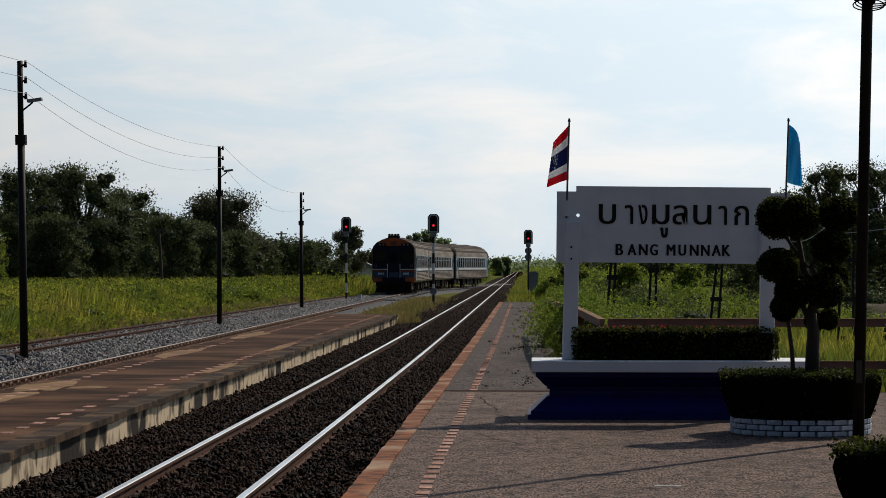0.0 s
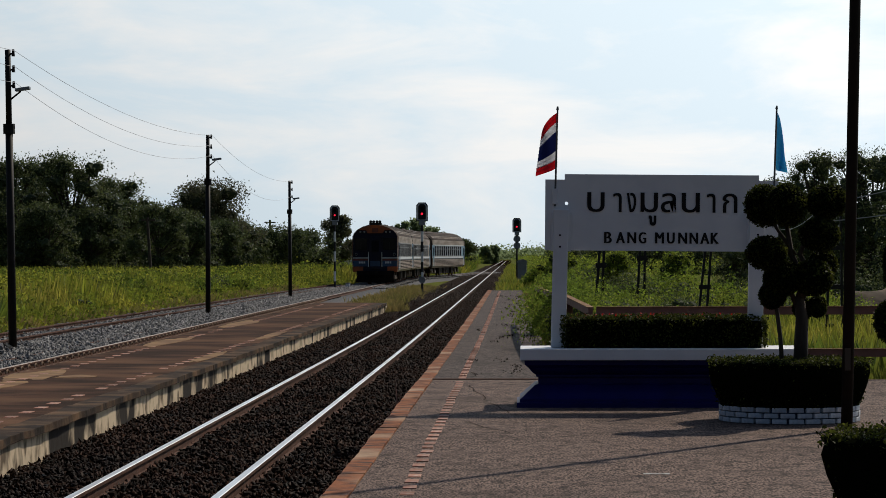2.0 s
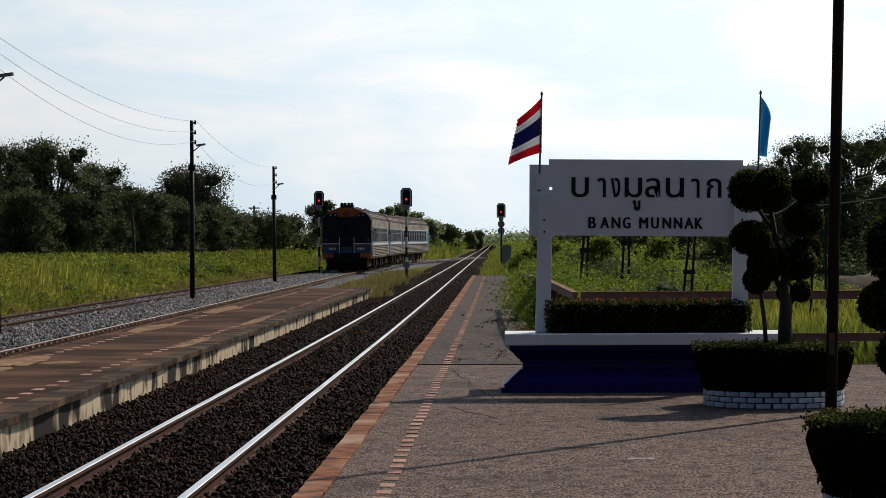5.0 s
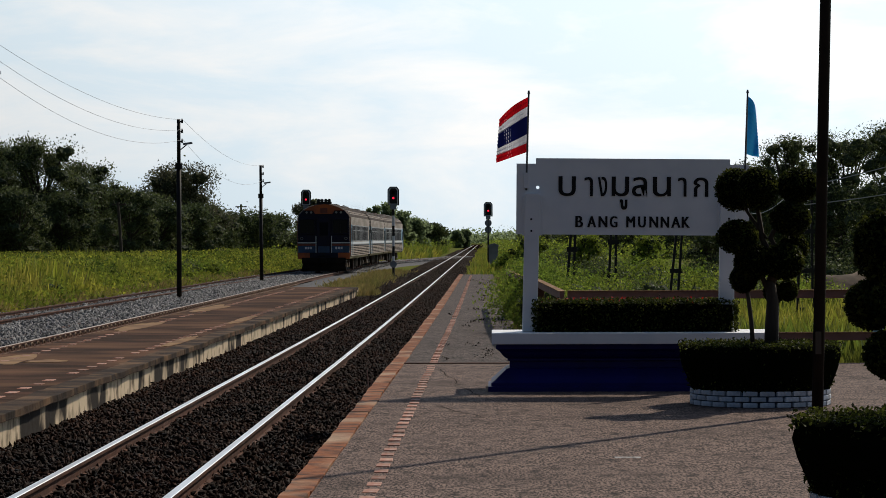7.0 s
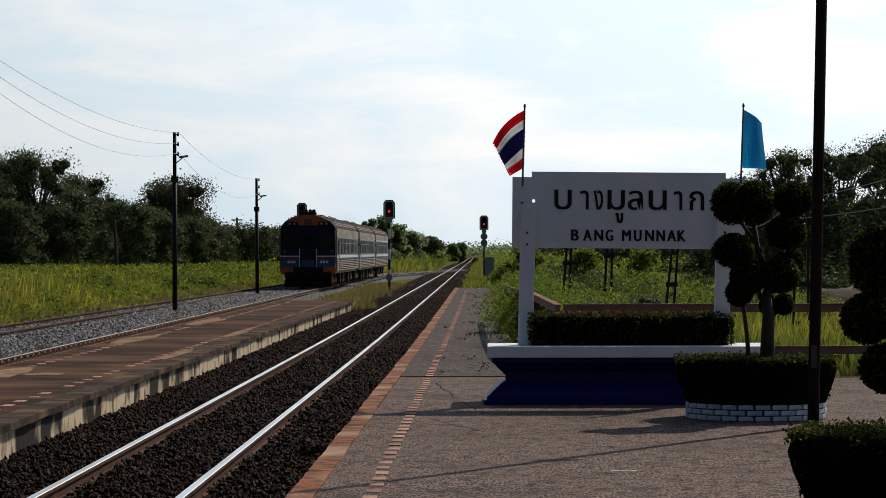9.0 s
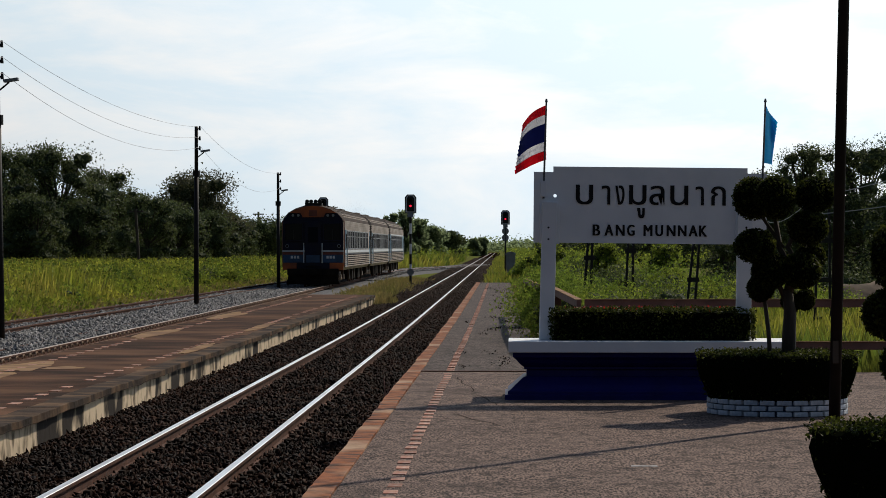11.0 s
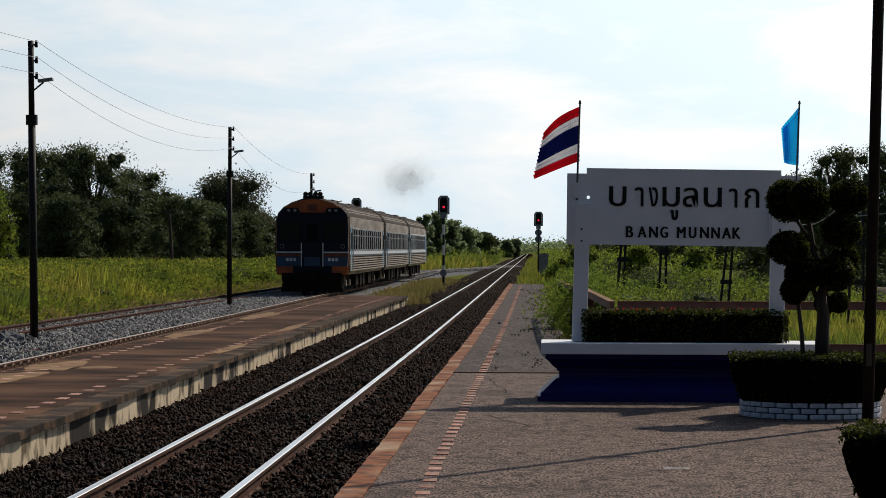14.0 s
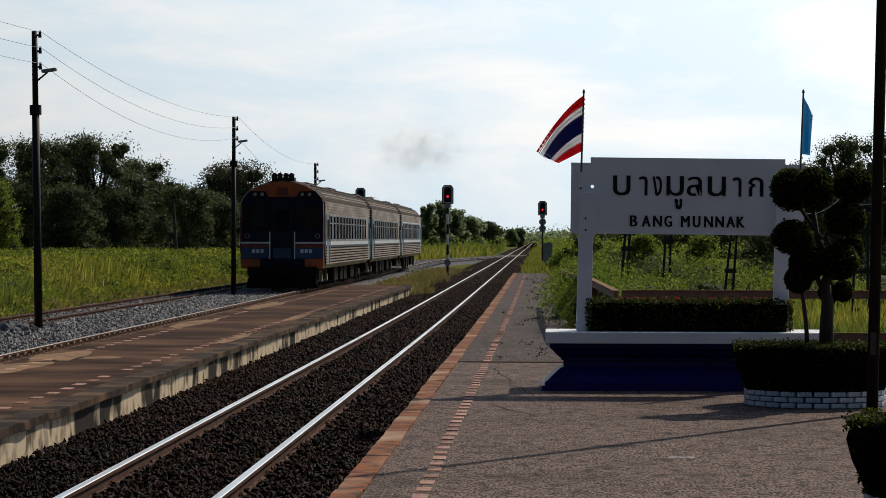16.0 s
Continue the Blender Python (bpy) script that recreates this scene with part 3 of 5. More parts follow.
part("slab", boxed(-1.44, 1.44, -0.52, 0.52, 0.478, 0.592, 0.008), sign_white, sign, "white-painted slab")
PROFILE = [(-0.035, 0.0), (-0.035, 0.05), (-0.005, 0.055), (-0.005, 0.085), (0.03, 0.11), (0.07, 0.15), (0.115, 0.19), (0.15, 0.222), (0.185, 0.235),
           (0.185, 0.30), (0.16, 0.305), (0.16, 0.325), (0.13, 0.345), (0.105, 0.37), (0.085, 0.40), (0.055, 0.425), (0.045, 0.43), (0.045, 0.478)]
part("plinth", loft(bmesh.new(), [plinth_ring(o, z) for o, z in PROFILE]), sign_blue, sign, "navy-blue moulded plinth")


def letter(name, text, x0, x1, z0, z1, fat, bold, parent):
    """One letter laid on the board, filling the given box."""
    cu = bpy.data.curves.new(name, "FONT")
    cu.body, cu.size, cu.extrude, cu.offset = text, 1.0, 0.012, fat
    tmp = new("letter_draft", cu)
    bpy.context.view_layer.update()
    me = bpy.data.meshes.new_from_object(tmp.evaluated_get(bpy.context.evaluated_depsgraph_get()))
    bpy.data.objects.remove(tmp)
    xs, ys = [v.co.x for v in me.vertices], [v.co.y for v in me.vertices]
    ax, bx, ay, by = min(xs), max(xs), min(ys), max(ys)
    for v in me.vertices:
        v.co = Vector((x0 + (v.co.x - ax) / (bx - ax) * (x1 - x0), -0.0225 - (v.co.z + 0.012) * 0.25, z0 + (v.co.y - ay) / (by - ay) * (z1 - z0)))
    bm = bmesh.new()
    for shift in (-bold, bold):
        bm.from_mesh(me)
    n = len(bm.verts) // 2
    for i, v in enumerate(bm.verts):
        v.co += Vector((-bold if i < n else bold, -0.0003 if i < n else 0, 0))
    return part(name, bm, black_paint, parent, at=LEAN)


# Thai name: left and right edges along the board, feet and tops; then the Latin name under it
for ch, x0, x1, z0, z1 in (("บ", -0.763, -0.591, 1.984, 2.187), ("า", -0.495, -0.415, 1.984, 2.180), ("ง", -0.357, -0.267, 1.984, 2.182), ("ม", -0.214, -0.042, 1.984, 2.187),
                           ("ล", -0.004, 0.144, 1.984, 2.182), ("น", 0.210, 0.389, 1.984, 2.187), ("า", 0.470, 0.550, 1.984, 2.180), ("ก", 0.630, 0.775, 1.984, 2.182)):
    letter("thai_letter", ch, x0, x1, z0, z1, 0.0, 0.0035, sign)
letter("vowel_sign", "ู", -0.129, -0.058, 1.846, 1.952, 0.0, 0.004, sign)
for ch, x0, x1 in (("B", -0.585, -0.516), ("A", -0.462, -0.380), ("N", -0.346, -0.264), ("G", -0.230, -0.160), ("M", -0.060, 0.022), ("U", 0.062, 0.132),
                   ("N", 0.178, 0.260), ("N", 0.294, 0.373), ("A", 0.404, 0.489), ("K", 0.511, 0.587)):
    letter("latin_letter", ch, x0, x1, 1.663, 1.777, 0.0, 0.0055, sign)


# hedge with red blossom on the slab
def leafy_box(name, x0, x1, y0, y1, z0, z1, leaves, size, parent, seed):
    rng = np.random.default_rng(seed)
    p = rng.random((leaves, 3))
    face = rng.integers(0, 4, leaves)
    p[face == 0, 2] = 1.0
    p[face == 1, 1] = 0.0
    p[face == 2, 0] = np.round(p[face == 2, 0])
    p[face == 3, 2] = 1.0
    q = p * np.array([x1 - x0, y1 - y0, z1 - z0]) + np.array([x0, y0, z0])
    q += rng.normal(scale=0.016, size=q.shape)
    return scattered(name, LEAF_V, LEAF_F, q, rng.uniform(0.6, 1.2, leaves) * size, leaf_hedge, parent, seed=seed)


hedge = empty("flower_hedge", 1.415, 27.45, 0.592, "dark clipped hedge with red blossom on the white slab", "hedge")
bm = boxed(-0.96, 1.03, -0.22, 0.25, 0.0, 0.285)
bmesh.ops.subdivide_edges(bm, edges=list(bm.edges), cuts=7, use_grid_fill=True)
for v in bm.verts:
    v.co += Vector((noise.noise(v.co * 7), noise.noise(v.co * 7 + Vector((5, 0, 0))), noise.noise(v.co * 6 + Vector((0, 9, 0))) if v.co.z > 0.05 else 0)) * 0.022
part("core", bm, hedge_shade, hedge)
leafy_box("leaves", -1.0, 1.06, -0.26, 0.29, 0.0, 0.31, 5200, 0.020, hedge, 21)
rngn = np.random.default_rng(8)
fp = np.stack([rngn.uniform(-0.95, 1.0, 120), rngn.uniform(-0.1, 0.3, 120), rngn.uniform(0.30, 0.345, 120)], axis=1)
scattered("blossom", LEAF_V, LEAF_F, fp, 0.018, flower, hedge, seed=9, label="small red blossoms")


# ---- planters with cloud-pruned trees ----
def planter(x, y, seed):
    p = empty("planter", x, y, 0, "round whitewashed brick planter filled with a dark clipped hedge", "planter", "brick planters")
    part("ring", tubed((0, 0, -0.02), (0, 0, 0.155), 0.612, 0.612, 48), mortar_blue, p, "blue-painted brick joints")
    bm = boxed(-0.066, 0.066, -0.035, 0.012, 0, 0.042, 0.005)
    me = mesh_of("brick", bm, white_brick)
    for row in range(3):
        for k in range(26):
            a = (k + 0.5 * (row % 2)) / 26 * 2 * math.pi
            b = new("brick", me)
            b.parent = p
            b.matrix_basis = Matrix.Rotation(a, 4, "Z") @ Matrix.Translation((0, -0.618, 0.004 + row * 0.052))
    rng = np.random.default_rng(seed)
    bm = bmesh.new()
    rings = []
    for r, z in ((0.58, 0.12), (0.64, 0.15), (0.68, 0.24), (0.725, 0.34), (0.75, 0.45), (0.735, 0.535), (0.68, 0.555), (0.3, 0.56)):
        rings.append([(r * (1 + 0.02 * noise.noise(Vector((math.cos(a) * 4, math.sin(a) * 4, z * 6 + seed)))) * math.cos(a), r * math.sin(a), z)
                      for a in [i / 48 * 2 * math.pi for i in range(48)]])
    loft(bm, rings)
    h = part("hedge", bm, hedge_shade, p, "bowl-shaped dark green clipped hedge")
    n = 5200
    a, t = rng.uniform(0, 2 * math.pi, n), rng.random(n)
    r, z = 0.645 + 0.105 * t, 0.15 + 0.41 * t
    top = rng.random(n) < 0.5
    r = np.where(top, 0.77 * np.sqrt(rng.random(n)), r)
    z = np.where(top, 0.566, z)
    pts = np.stack([r * np.cos(a), r * np.sin(a), z], axis=1) + rng.normal(scale=0.012, size=(n, 3))
    scattered("leaves", LEAF_V, LEAF_F, pts, rng.uniform(0.55, 1.15, n) * 0.017, leaf_hedge, h, seed=seed)
    return p


def topiary(x, y, balls, trunks, seed):
    t = empty("topiary_tree", x, y, 0.55, "dark green cloud-pruned tree with ball-shaped tufts in a planter", "topiary tree", "cloud-pruned trees")
    for pts, r0, r1 in trunks:
        bm = bmesh.new()
        rings = []
        for i, (px, pz) in enumerate(pts):
            r = r0 + (r1 - r0) * i / (len(pts) - 1)
            rings.append([(px + r * (1 + 0.15 * noise.noise(Vector((k, pz * 5, seed)))) * math.cos(k / 10 * 6.283), r * math.sin(k / 10 * 6.283), pz) for k in range(10)])
        loft(bm, rings)
        part("trunk", bm, bark, t, smooth=True)
    rng = np.random.default_rng(seed)
    for k, (bx, bz, rx, rz, by) in enumerate(balls):
        bm = bmesh.new()
        lumpy(bm, (0, 0, 0), (rx * 0.93, rx * 0.93, rz * 0.93), 0.12, 3, k * 1.3 + seed)
        b = part("tuft", bm, hedge_shade, t, at=pose(bx, by, bz), smooth=True)
        pts = ball_points(rng, 1500, (0, 0, 0), (rx * 0.98, rx * 0.98, rz * 0.98), 0.035)
        scattered("leaves", LEAF_V, LEAF_F, pts, rng.uniform(0.5, 1.2, 1500) * 0.018, leaf_hedge, b, seed=seed * 50 + k)
    return t


planter(2.485, 24.85, 2)
planter(2.39, 14.62, 6)
S1 = 4700 / 24.85


def ball(px, py, rx, ry, by=0.0):
    """Offset and radii of a tuft from its place over the first planter's middle."""
    return ((px - 1415) / S1, 1.0 - (py - 472) / S1, rx / S1, ry / S1, by)


topiary(2.485, 24.85, [ball(1375, 386, 37, 38, 0.1), ball(1408, 386, 36, 38, -0.12), ball(1484, 379, 38, 31, 0.05), ball(1467, 438, 36, 30, -0.08), ball(1374, 470, 36, 30, -0.1),
                       ball(1477, 489, 25, 27, 0.12), ball(1403, 513, 34, 32, -0.05), ball(1455, 513, 36, 32, -0.1), ball(1386, 544, 24, 24, 0.0), ball(1441, 568, 17, 20, 0.1), ball(1466, 565, 17, 18, 0.08)],
        [([(0.105, -0.05), (0.11, 0.2), (0.12, 0.4), (0.09, 0.6)], 0.072, 0.05), ([(0.09, 0.55), (0.14, 0.75), (0.02, 1.0), (-0.03, 1.35)], 0.045, 0.02),
         ([(0.1, 0.55), (0.2, 0.8), (0.1, 1.0), (0.3, 1.45)], 0.04, 0.016), ([(-0.065, -0.05), (-0.08, 0.2), (-0.11, 0.45), (-0.14, 0.6)], 0.022, 0.018),
         ([(0.08, 0.5), (-0.05, 0.8), (-0.2, 1.0)], 0.03, 0.014), ([(0.05, 1.0), (-0.12, 1.25), (-0.2, 1.45)], 0.025, 0.012)], 3)
topiary(2.39, 14.62, [(-0.31, 0.63, 0.145, 0.135, 0.05), (-0.2, 0.36, 0.16, 0.14, 0.0), (-0.26, 0.95, 0.15, 0.2, 0.05), (0.05, 1.1, 0.2, 0.18, 0.0), (0.2, 0.8, 0.18, 0.16, 0.0), (0.1, 0.5, 0.17, 0.15, 0.1)],
        [([(0.05, -0.05), (0.04, 0.3), (0.05, 0.8), (0.04, 1.05)], 0.05, 0.02), ([(0.04, 0.4), (-0.15, 0.55), (-0.3, 0.63)], 0.025, 0.015), ([(0.04, 0.6), (-0.15, 0.8), (-0.26, 0.95)], 0.025, 0.015)], 5)

# ---- black lamp post on the platform ----
post = empty("lamp_post", 2.868, 23.62, 0, "tall black steel lamp post standing on the platform", "lamp post")
part("pole", tubed((0, 0, 0), (0.197, 0, 9.0), 0.052, 0.046, 14), dark_steel, post, smooth=True)
part("base_plate", boxed(-0.09, 0.09, -0.09, 0.09, 0.0, 0.02, 0.004), dark_steel, post)
part("worn_patch", boxed(-0.022, 0.03, -0.056, -0.045, 0.52, 0.72, 0.004), bark, post, "bare worn strip")
for dx, dz in ((-0.09, 3.90), (0.05, 3.87), (0.12, 3.95)):
    part("insulator", tubed((0.075 + dx, -0.03, dz), (0.085 + dx, -0.03, dz + 0.07), 0.022, 0.03), black_paint, post)
for k in range(4):
    bm = bmesh.new()
    for i in range(16):
        a0, a1 = i / 16 * 6.283, (i + 1) / 16 * 6.283
        c = Vector((0.09 + 0.02 * k, -0.06, 3.86 + 0.02 * k))
        tube(bm, c + Vector((0.14 * math.cos(a0), 0, 0.05 * math.sin(a0))), c + Vector((0.14 * math.cos(a1), 0, 0.05 * math.sin(a1))), 0.006, seg=5)
    part("cable_loop", bm, black_paint, post)

# ---- telegraph poles with lamps and wires ----
TOPS = []


def telegraph_pole(x, y, top, lean, seed):
    p = empty("telegraph_pole", x, y, -0.5, "slender dark steel pole with insulators and a small lamp", "pole", "poles beside the siding")
    h = top + 0.5
    tip = Vector((lean, 0, h))
    at = lambda z: tip * (z / h)
    part("lower_tube", tubed((0, 0, -0.2), at(h * 0.74), 0.085, 0.075, 10), dark_steel, p, smooth=True)
    part("upper_tube", tubed(at(h * 0.73), tip, 0.062, 0.058, 10), dark_steel, p, smooth=True)
    part("collar", tubed(at(h * 0.745 - 0.11), at(h * 0.745 + 0.09), 0.12, 0.12, 10), dark_steel, p)
    for k in range(3):
        z = h - 0.08 - 0.32 * k
        part("insulator", tubed(at(z) + Vector((0.05, 0, 0)), at(z) + Vector((0.13, 0, 0)), 0.02, 0.02), black_paint, p)
        part("insulator", tubed(at(z) + Vector((0.11, 0, -0.05)), at(z) + Vector((0.11, 0, 0.09)), 0.036, 0.024), black_paint, p)
        TOPS.append(Vector((x, y, -0.5)) + at(z) + Vector((0.14, 0, 0.06)))
    z = h - 0.85
    arm = part("lamp_arm", tubed(at(z - 0.18), at(z) + Vector((0.25, 0, 0.02)), 0.018), dark_steel, p)
    lamp = boxed(0.0, 0.30, -0.08, 0.08, -0.03, 0.035, 0.014)
    part("lamp_head", lamp, box_grey, p, "grey floodlight", at=Matrix.Translation(at(z) + Vector((0.14, 0, 0.04))) @ pose(0, 0, 0, 0, -8, 0))
    part("footing", boxed(-0.35, 0.35, -0.35, 0.35, -0.1, 0.16, 0.05), old_concrete, p, "rough concrete footing")
    return p


for x, y, top, lean in ((-10.225, 53, 5.68, -0.10), (-10.1, 85, 5.42, 0.0), (-10.3, 117.5, 4.85, -0.03)):
    telegraph_pole(x, y, top, lean, y)


rubble = empty("rubble_heap", -10.6, 52.4, -0.4, "broken concrete and stones heaped at a pole foot", "rubble")
rr = random.Random(6)
for k in range(9):
    bm = bmesh.new()
    lumpy(bm, (0, 0, 0), (rr.uniform(0.12, 0.28), rr.uniform(0.15, 0.4), rr.uniform(0.08, 0.17)), 0.6, 2, k * 3.3)
    part("lump", bm, old_concrete if k % 3 == 0 else bed_grey, rubble, at=pose(rr.uniform(-0.65, 0.55), rr.uniform(-1.2, 0.8), rr.uniform(0.02, 0.14)))
stalk = empty("dry_stalk", -1.34, 28.6, -0.33, "dry reddish plant stalk standing beside the kerb", "plant")
part("stem", tubed((0, 0, 0), (-0.03, 0, 0.47), 0.010, 0.005, 6), fence_paint, stalk)
part("twig", tubed((-0.015, 0, 0.25), (0.035, 0, 0.38), 0.006, 0.003, 5), fence_paint, stalk)


def wire(a, b, sag, r=0.005, n=18):
    bm = bmesh.new()
    rings = []
    for i in range(n + 1):
        u = i / n
        p = a.lerp(b, u) - Vector((0, 0, 4 * sag * u * (1 - u)))
        rings.append([(p.x + r * math.cos(k * 2.094), p.y, p.z + r * math.sin(k * 2.094)) for k in range(3)])
    loft(bm, rings)
    return tagged(part("overhead_wire", bm, wire_mat), "thin slack overhead wire between poles", "wire", "overhead wires")


for k in range(3):
    wire(TOPS[k] + Vector((-0.9, -32, 0.4)), TOPS[k], 0.3)
    wire(TOPS[k], TOPS[3 + k], 0.40 + 0.11 * k)
    if k != 1:
        wire(TOPS[3 + k], TOPS[6 + k], 0.45 + 0.12 * k)


# ---- signals ----
def signal(x, y, z0, height, banded, discs, plate, seed):
    s = empty("railway_signal", x, y, z0, "colour-light railway signal showing red on a slim mast", "signal", "colour-light signals")
    w, hh = 0.285, 0.92
    zt = height
    if banded:
        n = 7
        for k in range(n):
            a, b = (zt - hh) * k / n, (zt - hh) * (k + 1) / n
            part("mast_band", tubed((0, 0, a), (0, 0, b), 0.065, 0.065, 10), signal_black if k % 2 == 0 else white_band, s)
    else:
        part("mast", tubed((0, 0, 0), (0, 0, zt - hh), 0.06, 0.055, 10), signal_black, s)

    def outline(kx, kz):
        pts = [(-w, -hh * 0.5), (w, -hh * 0.5), (w, hh * 0.34), (w * 0.6, hh * 0.5), (-w * 0.6, hh * 0.5), (-w, hh * 0.34)]
        return [(px * kx, pz * kz) for px, pz in pts]

    zc = zt - hh / 2
    part("backplate", loft(bmesh.new(), [[(px, yy, pz + zc) for px, pz in outline(1, 1)] for yy in (-0.02, 0.03)]), signal_black, s)
    part("border", loft(bmesh.new(), [[(px, yy, pz + zc) for px, pz in outline(0.84, 0.90)] for yy in (-0.028, -0.015)]), white_band, s, "white border line")
    part("face", loft(bmesh.new(), [[(px, yy, pz + zc) for px, pz in outline(0.66, 0.82)] for yy in (-0.038, -0.018)]), signal_black, s)
    part("red_light", tubed((0, -0.05, zc - 0.1), (0, -0.036, zc - 0.1), 0.058, 0.058, 14), red_light, s, "lit red lens")
    part("upper_lens", tubed((0, -0.05, zc + 0.16), (0, -0.036, zc + 0.16), 0.085, 0.085, 14), window_glass, s, "unlit lens")
    for dz in (-0.1, 0.16):
        bm = bmesh.new()
        rings = [[(0.105 * math.cos(a), yy, zc + dz + 0.105 * math.sin(a)) for a in [math.pi * i / 10 for i in range(11)]] for yy in (-0.03, -0.22)]
        loft(bm, rings, closed=False)
        part("hood", bm, signal_black, s)
    part("junction_box", boxed(-0.15, 0.15, -0.08, 0.08, zt - hh - 0.2, zt - hh + 0.06, 0.02), box_grey, s)
    for k in range(discs):
        z = zt - hh - 0.42 - 0.42 * k
        part("disc", tubed((0, -0.05, z), (0, -0.03, z), 0.2, 0.2, 20), box_grey, s, "round grey disc")
        part("disc_rim", tubed((0, -0.032, z), (0, 0.0, z), 0.225, 0.225, 20), signal_black, s)
    if plate:
        part("number_plate", tubed((0, -0.09, plate), (0, -0.07, plate), 0.17, 0.17, 16), box_grey, s, "round grey plate")
    part("base", boxed(-0.18, 0.18, -0.18, 0.18, -0.15, 0.08, 0.02), old_concrete, s)
    return s


signal(-10.62, 150, -0.5, 4.86, True, 0, 0, 1)
signal(-4.92, 130, -0.3, 4.42, True, 0, 0.62, 2)
signal(-0.36, 170, -0.55, 4.45, False, 2, 0, 3)
cab = empty("relay_cabinet", -0.02, 160, -0.45, "grey lineside relay cabinet with a domed lid", "cabinet")
part("body", boxed(-0.27, 0.27, -0.25, 0.25, 0, 1.55, 0.02), box_grey, cab)
part("lid", loft(bmesh.new(), [[(-0.31, y, 1.53), (0.31, y, 1.53), (0.31, y, 1.6), (0.18, y, 1.69), (0, y, 1.73), (-0.18, y, 1.69), (-0.31, y, 1.6)] for y in (-0.3, 0.3)]), box_grey, cab)
cab2 = empty("white_marker_box", -9.95, 151, -0.5, "small white box at the foot of a signal", "box")
part("body", boxed(-0.12, 0.12, -0.12, 0.12, 0, 0.42, 0.02), white_band, cab2)
part("lid", boxed(-0.14, 0.14, -0.14, 0.14, 0.42, 0.46, 0.01), box_grey, cab2)

# ---- fence behind the platform ----
fence = empty("rail_fence", 0, 33.6, -0.1, "low fence of faded brown steel rails on short posts", "fence")


def fence_rail(a, b, parent=fence):
    a, b = Vector(a), Vector(b)
    bm = boxed(-0.03, 0.03, 0, (b - a).length, -0.05, 0.05, 0.008)
    d = (b - a).normalized()
    m = Matrix.Translation(a) @ d.to_track_quat("Y", "Z").to_matrix().to_4x4()
    part("rail", bm, fence_paint, parent, at=m)
    part("top_flange", boxed(-0.045, 0.045, 0, (b - a).length, 0.047, 0.057), sand_patch, parent, "pale sand-coloured upper edge", at=m)


fence_rail((0.93, 0, 0.935), (9.0, 0, 0.945))
fence_rail((0.93, 0, 0.40), (9.0, 0, 0.41))
for x in (2.98, 4.86, 6.9):
    part("post", boxed(x - 0.06, x + 0.06, 0.035, 0.15, -0.5, 0.98 if x < 4 else 0.62, 0.01), post_cyan if x > 4 else old_concrete, fence)
part("post", boxed(0.86, 0.98, 0.035, 0.15, -0.5, 0.9, 0.01), old_concrete, fence)
fence_rail((0.86, 0.0, 0.93), (0.62, 6.0, 1.0))
fence_rail((0.62, 6.0, 1.0), (0.45, 14.0, 0.95))
fence_rail((0.45, 14.0, 0.95), (0.3, 26.0, 0.9))
for x, y in ((0.66, 6.0), (0.48, 14.0), (0.33, 25)):
    part("post", boxed(x - 0.02, x + 0.09, y, y + 0.11, -0.5, 1.0, 0.01), rail_rust, fence)


# ---- grass and shrubs ----
def field(name, spots, sizes, mat, seed, label, blades=9, wide=0.03, lean=0.16):
    """Tufts of three makes, joined into one spread of grass."""
    made = []
    for k in range(3):
        v, f = clump(blades, seed * 3 + k, wide=wide)
        made.append(scattered(name, v, f, spots[k::3], sizes[k::3], mat, seed=seed + k, upright=True, lean=lean))
    bm = bmesh.new()
    for ob in made:
        bm.from_mesh(ob.data)
        bpy.data.objects.remove(ob)
    return tagged(part(name, bm, mat), label, "grass", kind="stuff")


rngg = np.random.default_rng(31)
shrub_spots = []


def field_spots(n, y0, y1, near, depth, z=-0.62, power=1.6, yp=1.0):
    y = y0 + (y1 - y0) * rngg.random(n) ** yp
    u = rngg.random(n) ** power
    x = np.array([near(a) for a in y]) + u * np.array([depth(a) for a in y])
    return np.stack([x, y, np.full(n, z)], axis=1), u


edge = lambda y: far_x(y) - 1.55 + 0.4 * noise.noise(Vector((y * 0.15, 0, 0)))
sp, u = field_spots(30000, 48, 215, edge, lambda y: -0.205 * y - 2 - edge(y), yp=1.1)
hs = np.clip(0.40 + 1.5 * np.minimum(1, u * 4), 0.35, 1.5) * rngg.uniform(0.35, 1.05, len(sp)) * np.clip(0.62 + (sp[:, 1] - 50) / 90, 0.62, 1.0) * np.array([1 + 0.42 * noise.noise(Vector((p[0] * 0.22, p[1] * 0.10, 2))) for p in sp])
field("tall_grass", sp, np.stack([0.5 + 0.3 * hs, 0.5 + 0.3 * hs, hs], axis=1), grass_mat, 32, "tall yellow-green grass covering the field beside the tracks", 6, 0.020)
wp = np.concatenate([sp, sp, sp, sp])
wh = rngg.random(len(wp))
wp = wp + np.stack([rngg.normal(0, 0.25, len(wp)), rngg.normal(0, 0.3, len(wp)), wh * (0.4 + 1.1 * np.minimum(1, (np.array([edge(y) for y in wp[:, 1]]) - wp[:, 0]) * 0.45))], axis=1)
tagged(scattered("field_weeds", SPRIG_V, SPRIG_F, wp, rngg.uniform(0.035, 0.095, len(wp)), leaf_weed, seed=41), "broad-leaved weeds among the tall grass", "weeds", kind="stuff")
for k in range(16):
    yy = rngg.uniform(62, 130)
    shrub_spots.append((edge(yy) - rngg.uniform(0.8, 5.0), yy))
sp, u = field_spots(6000, 52, 150, lambda y: edge(y) + 0.1, lambda y: -1.6, power=1.0)
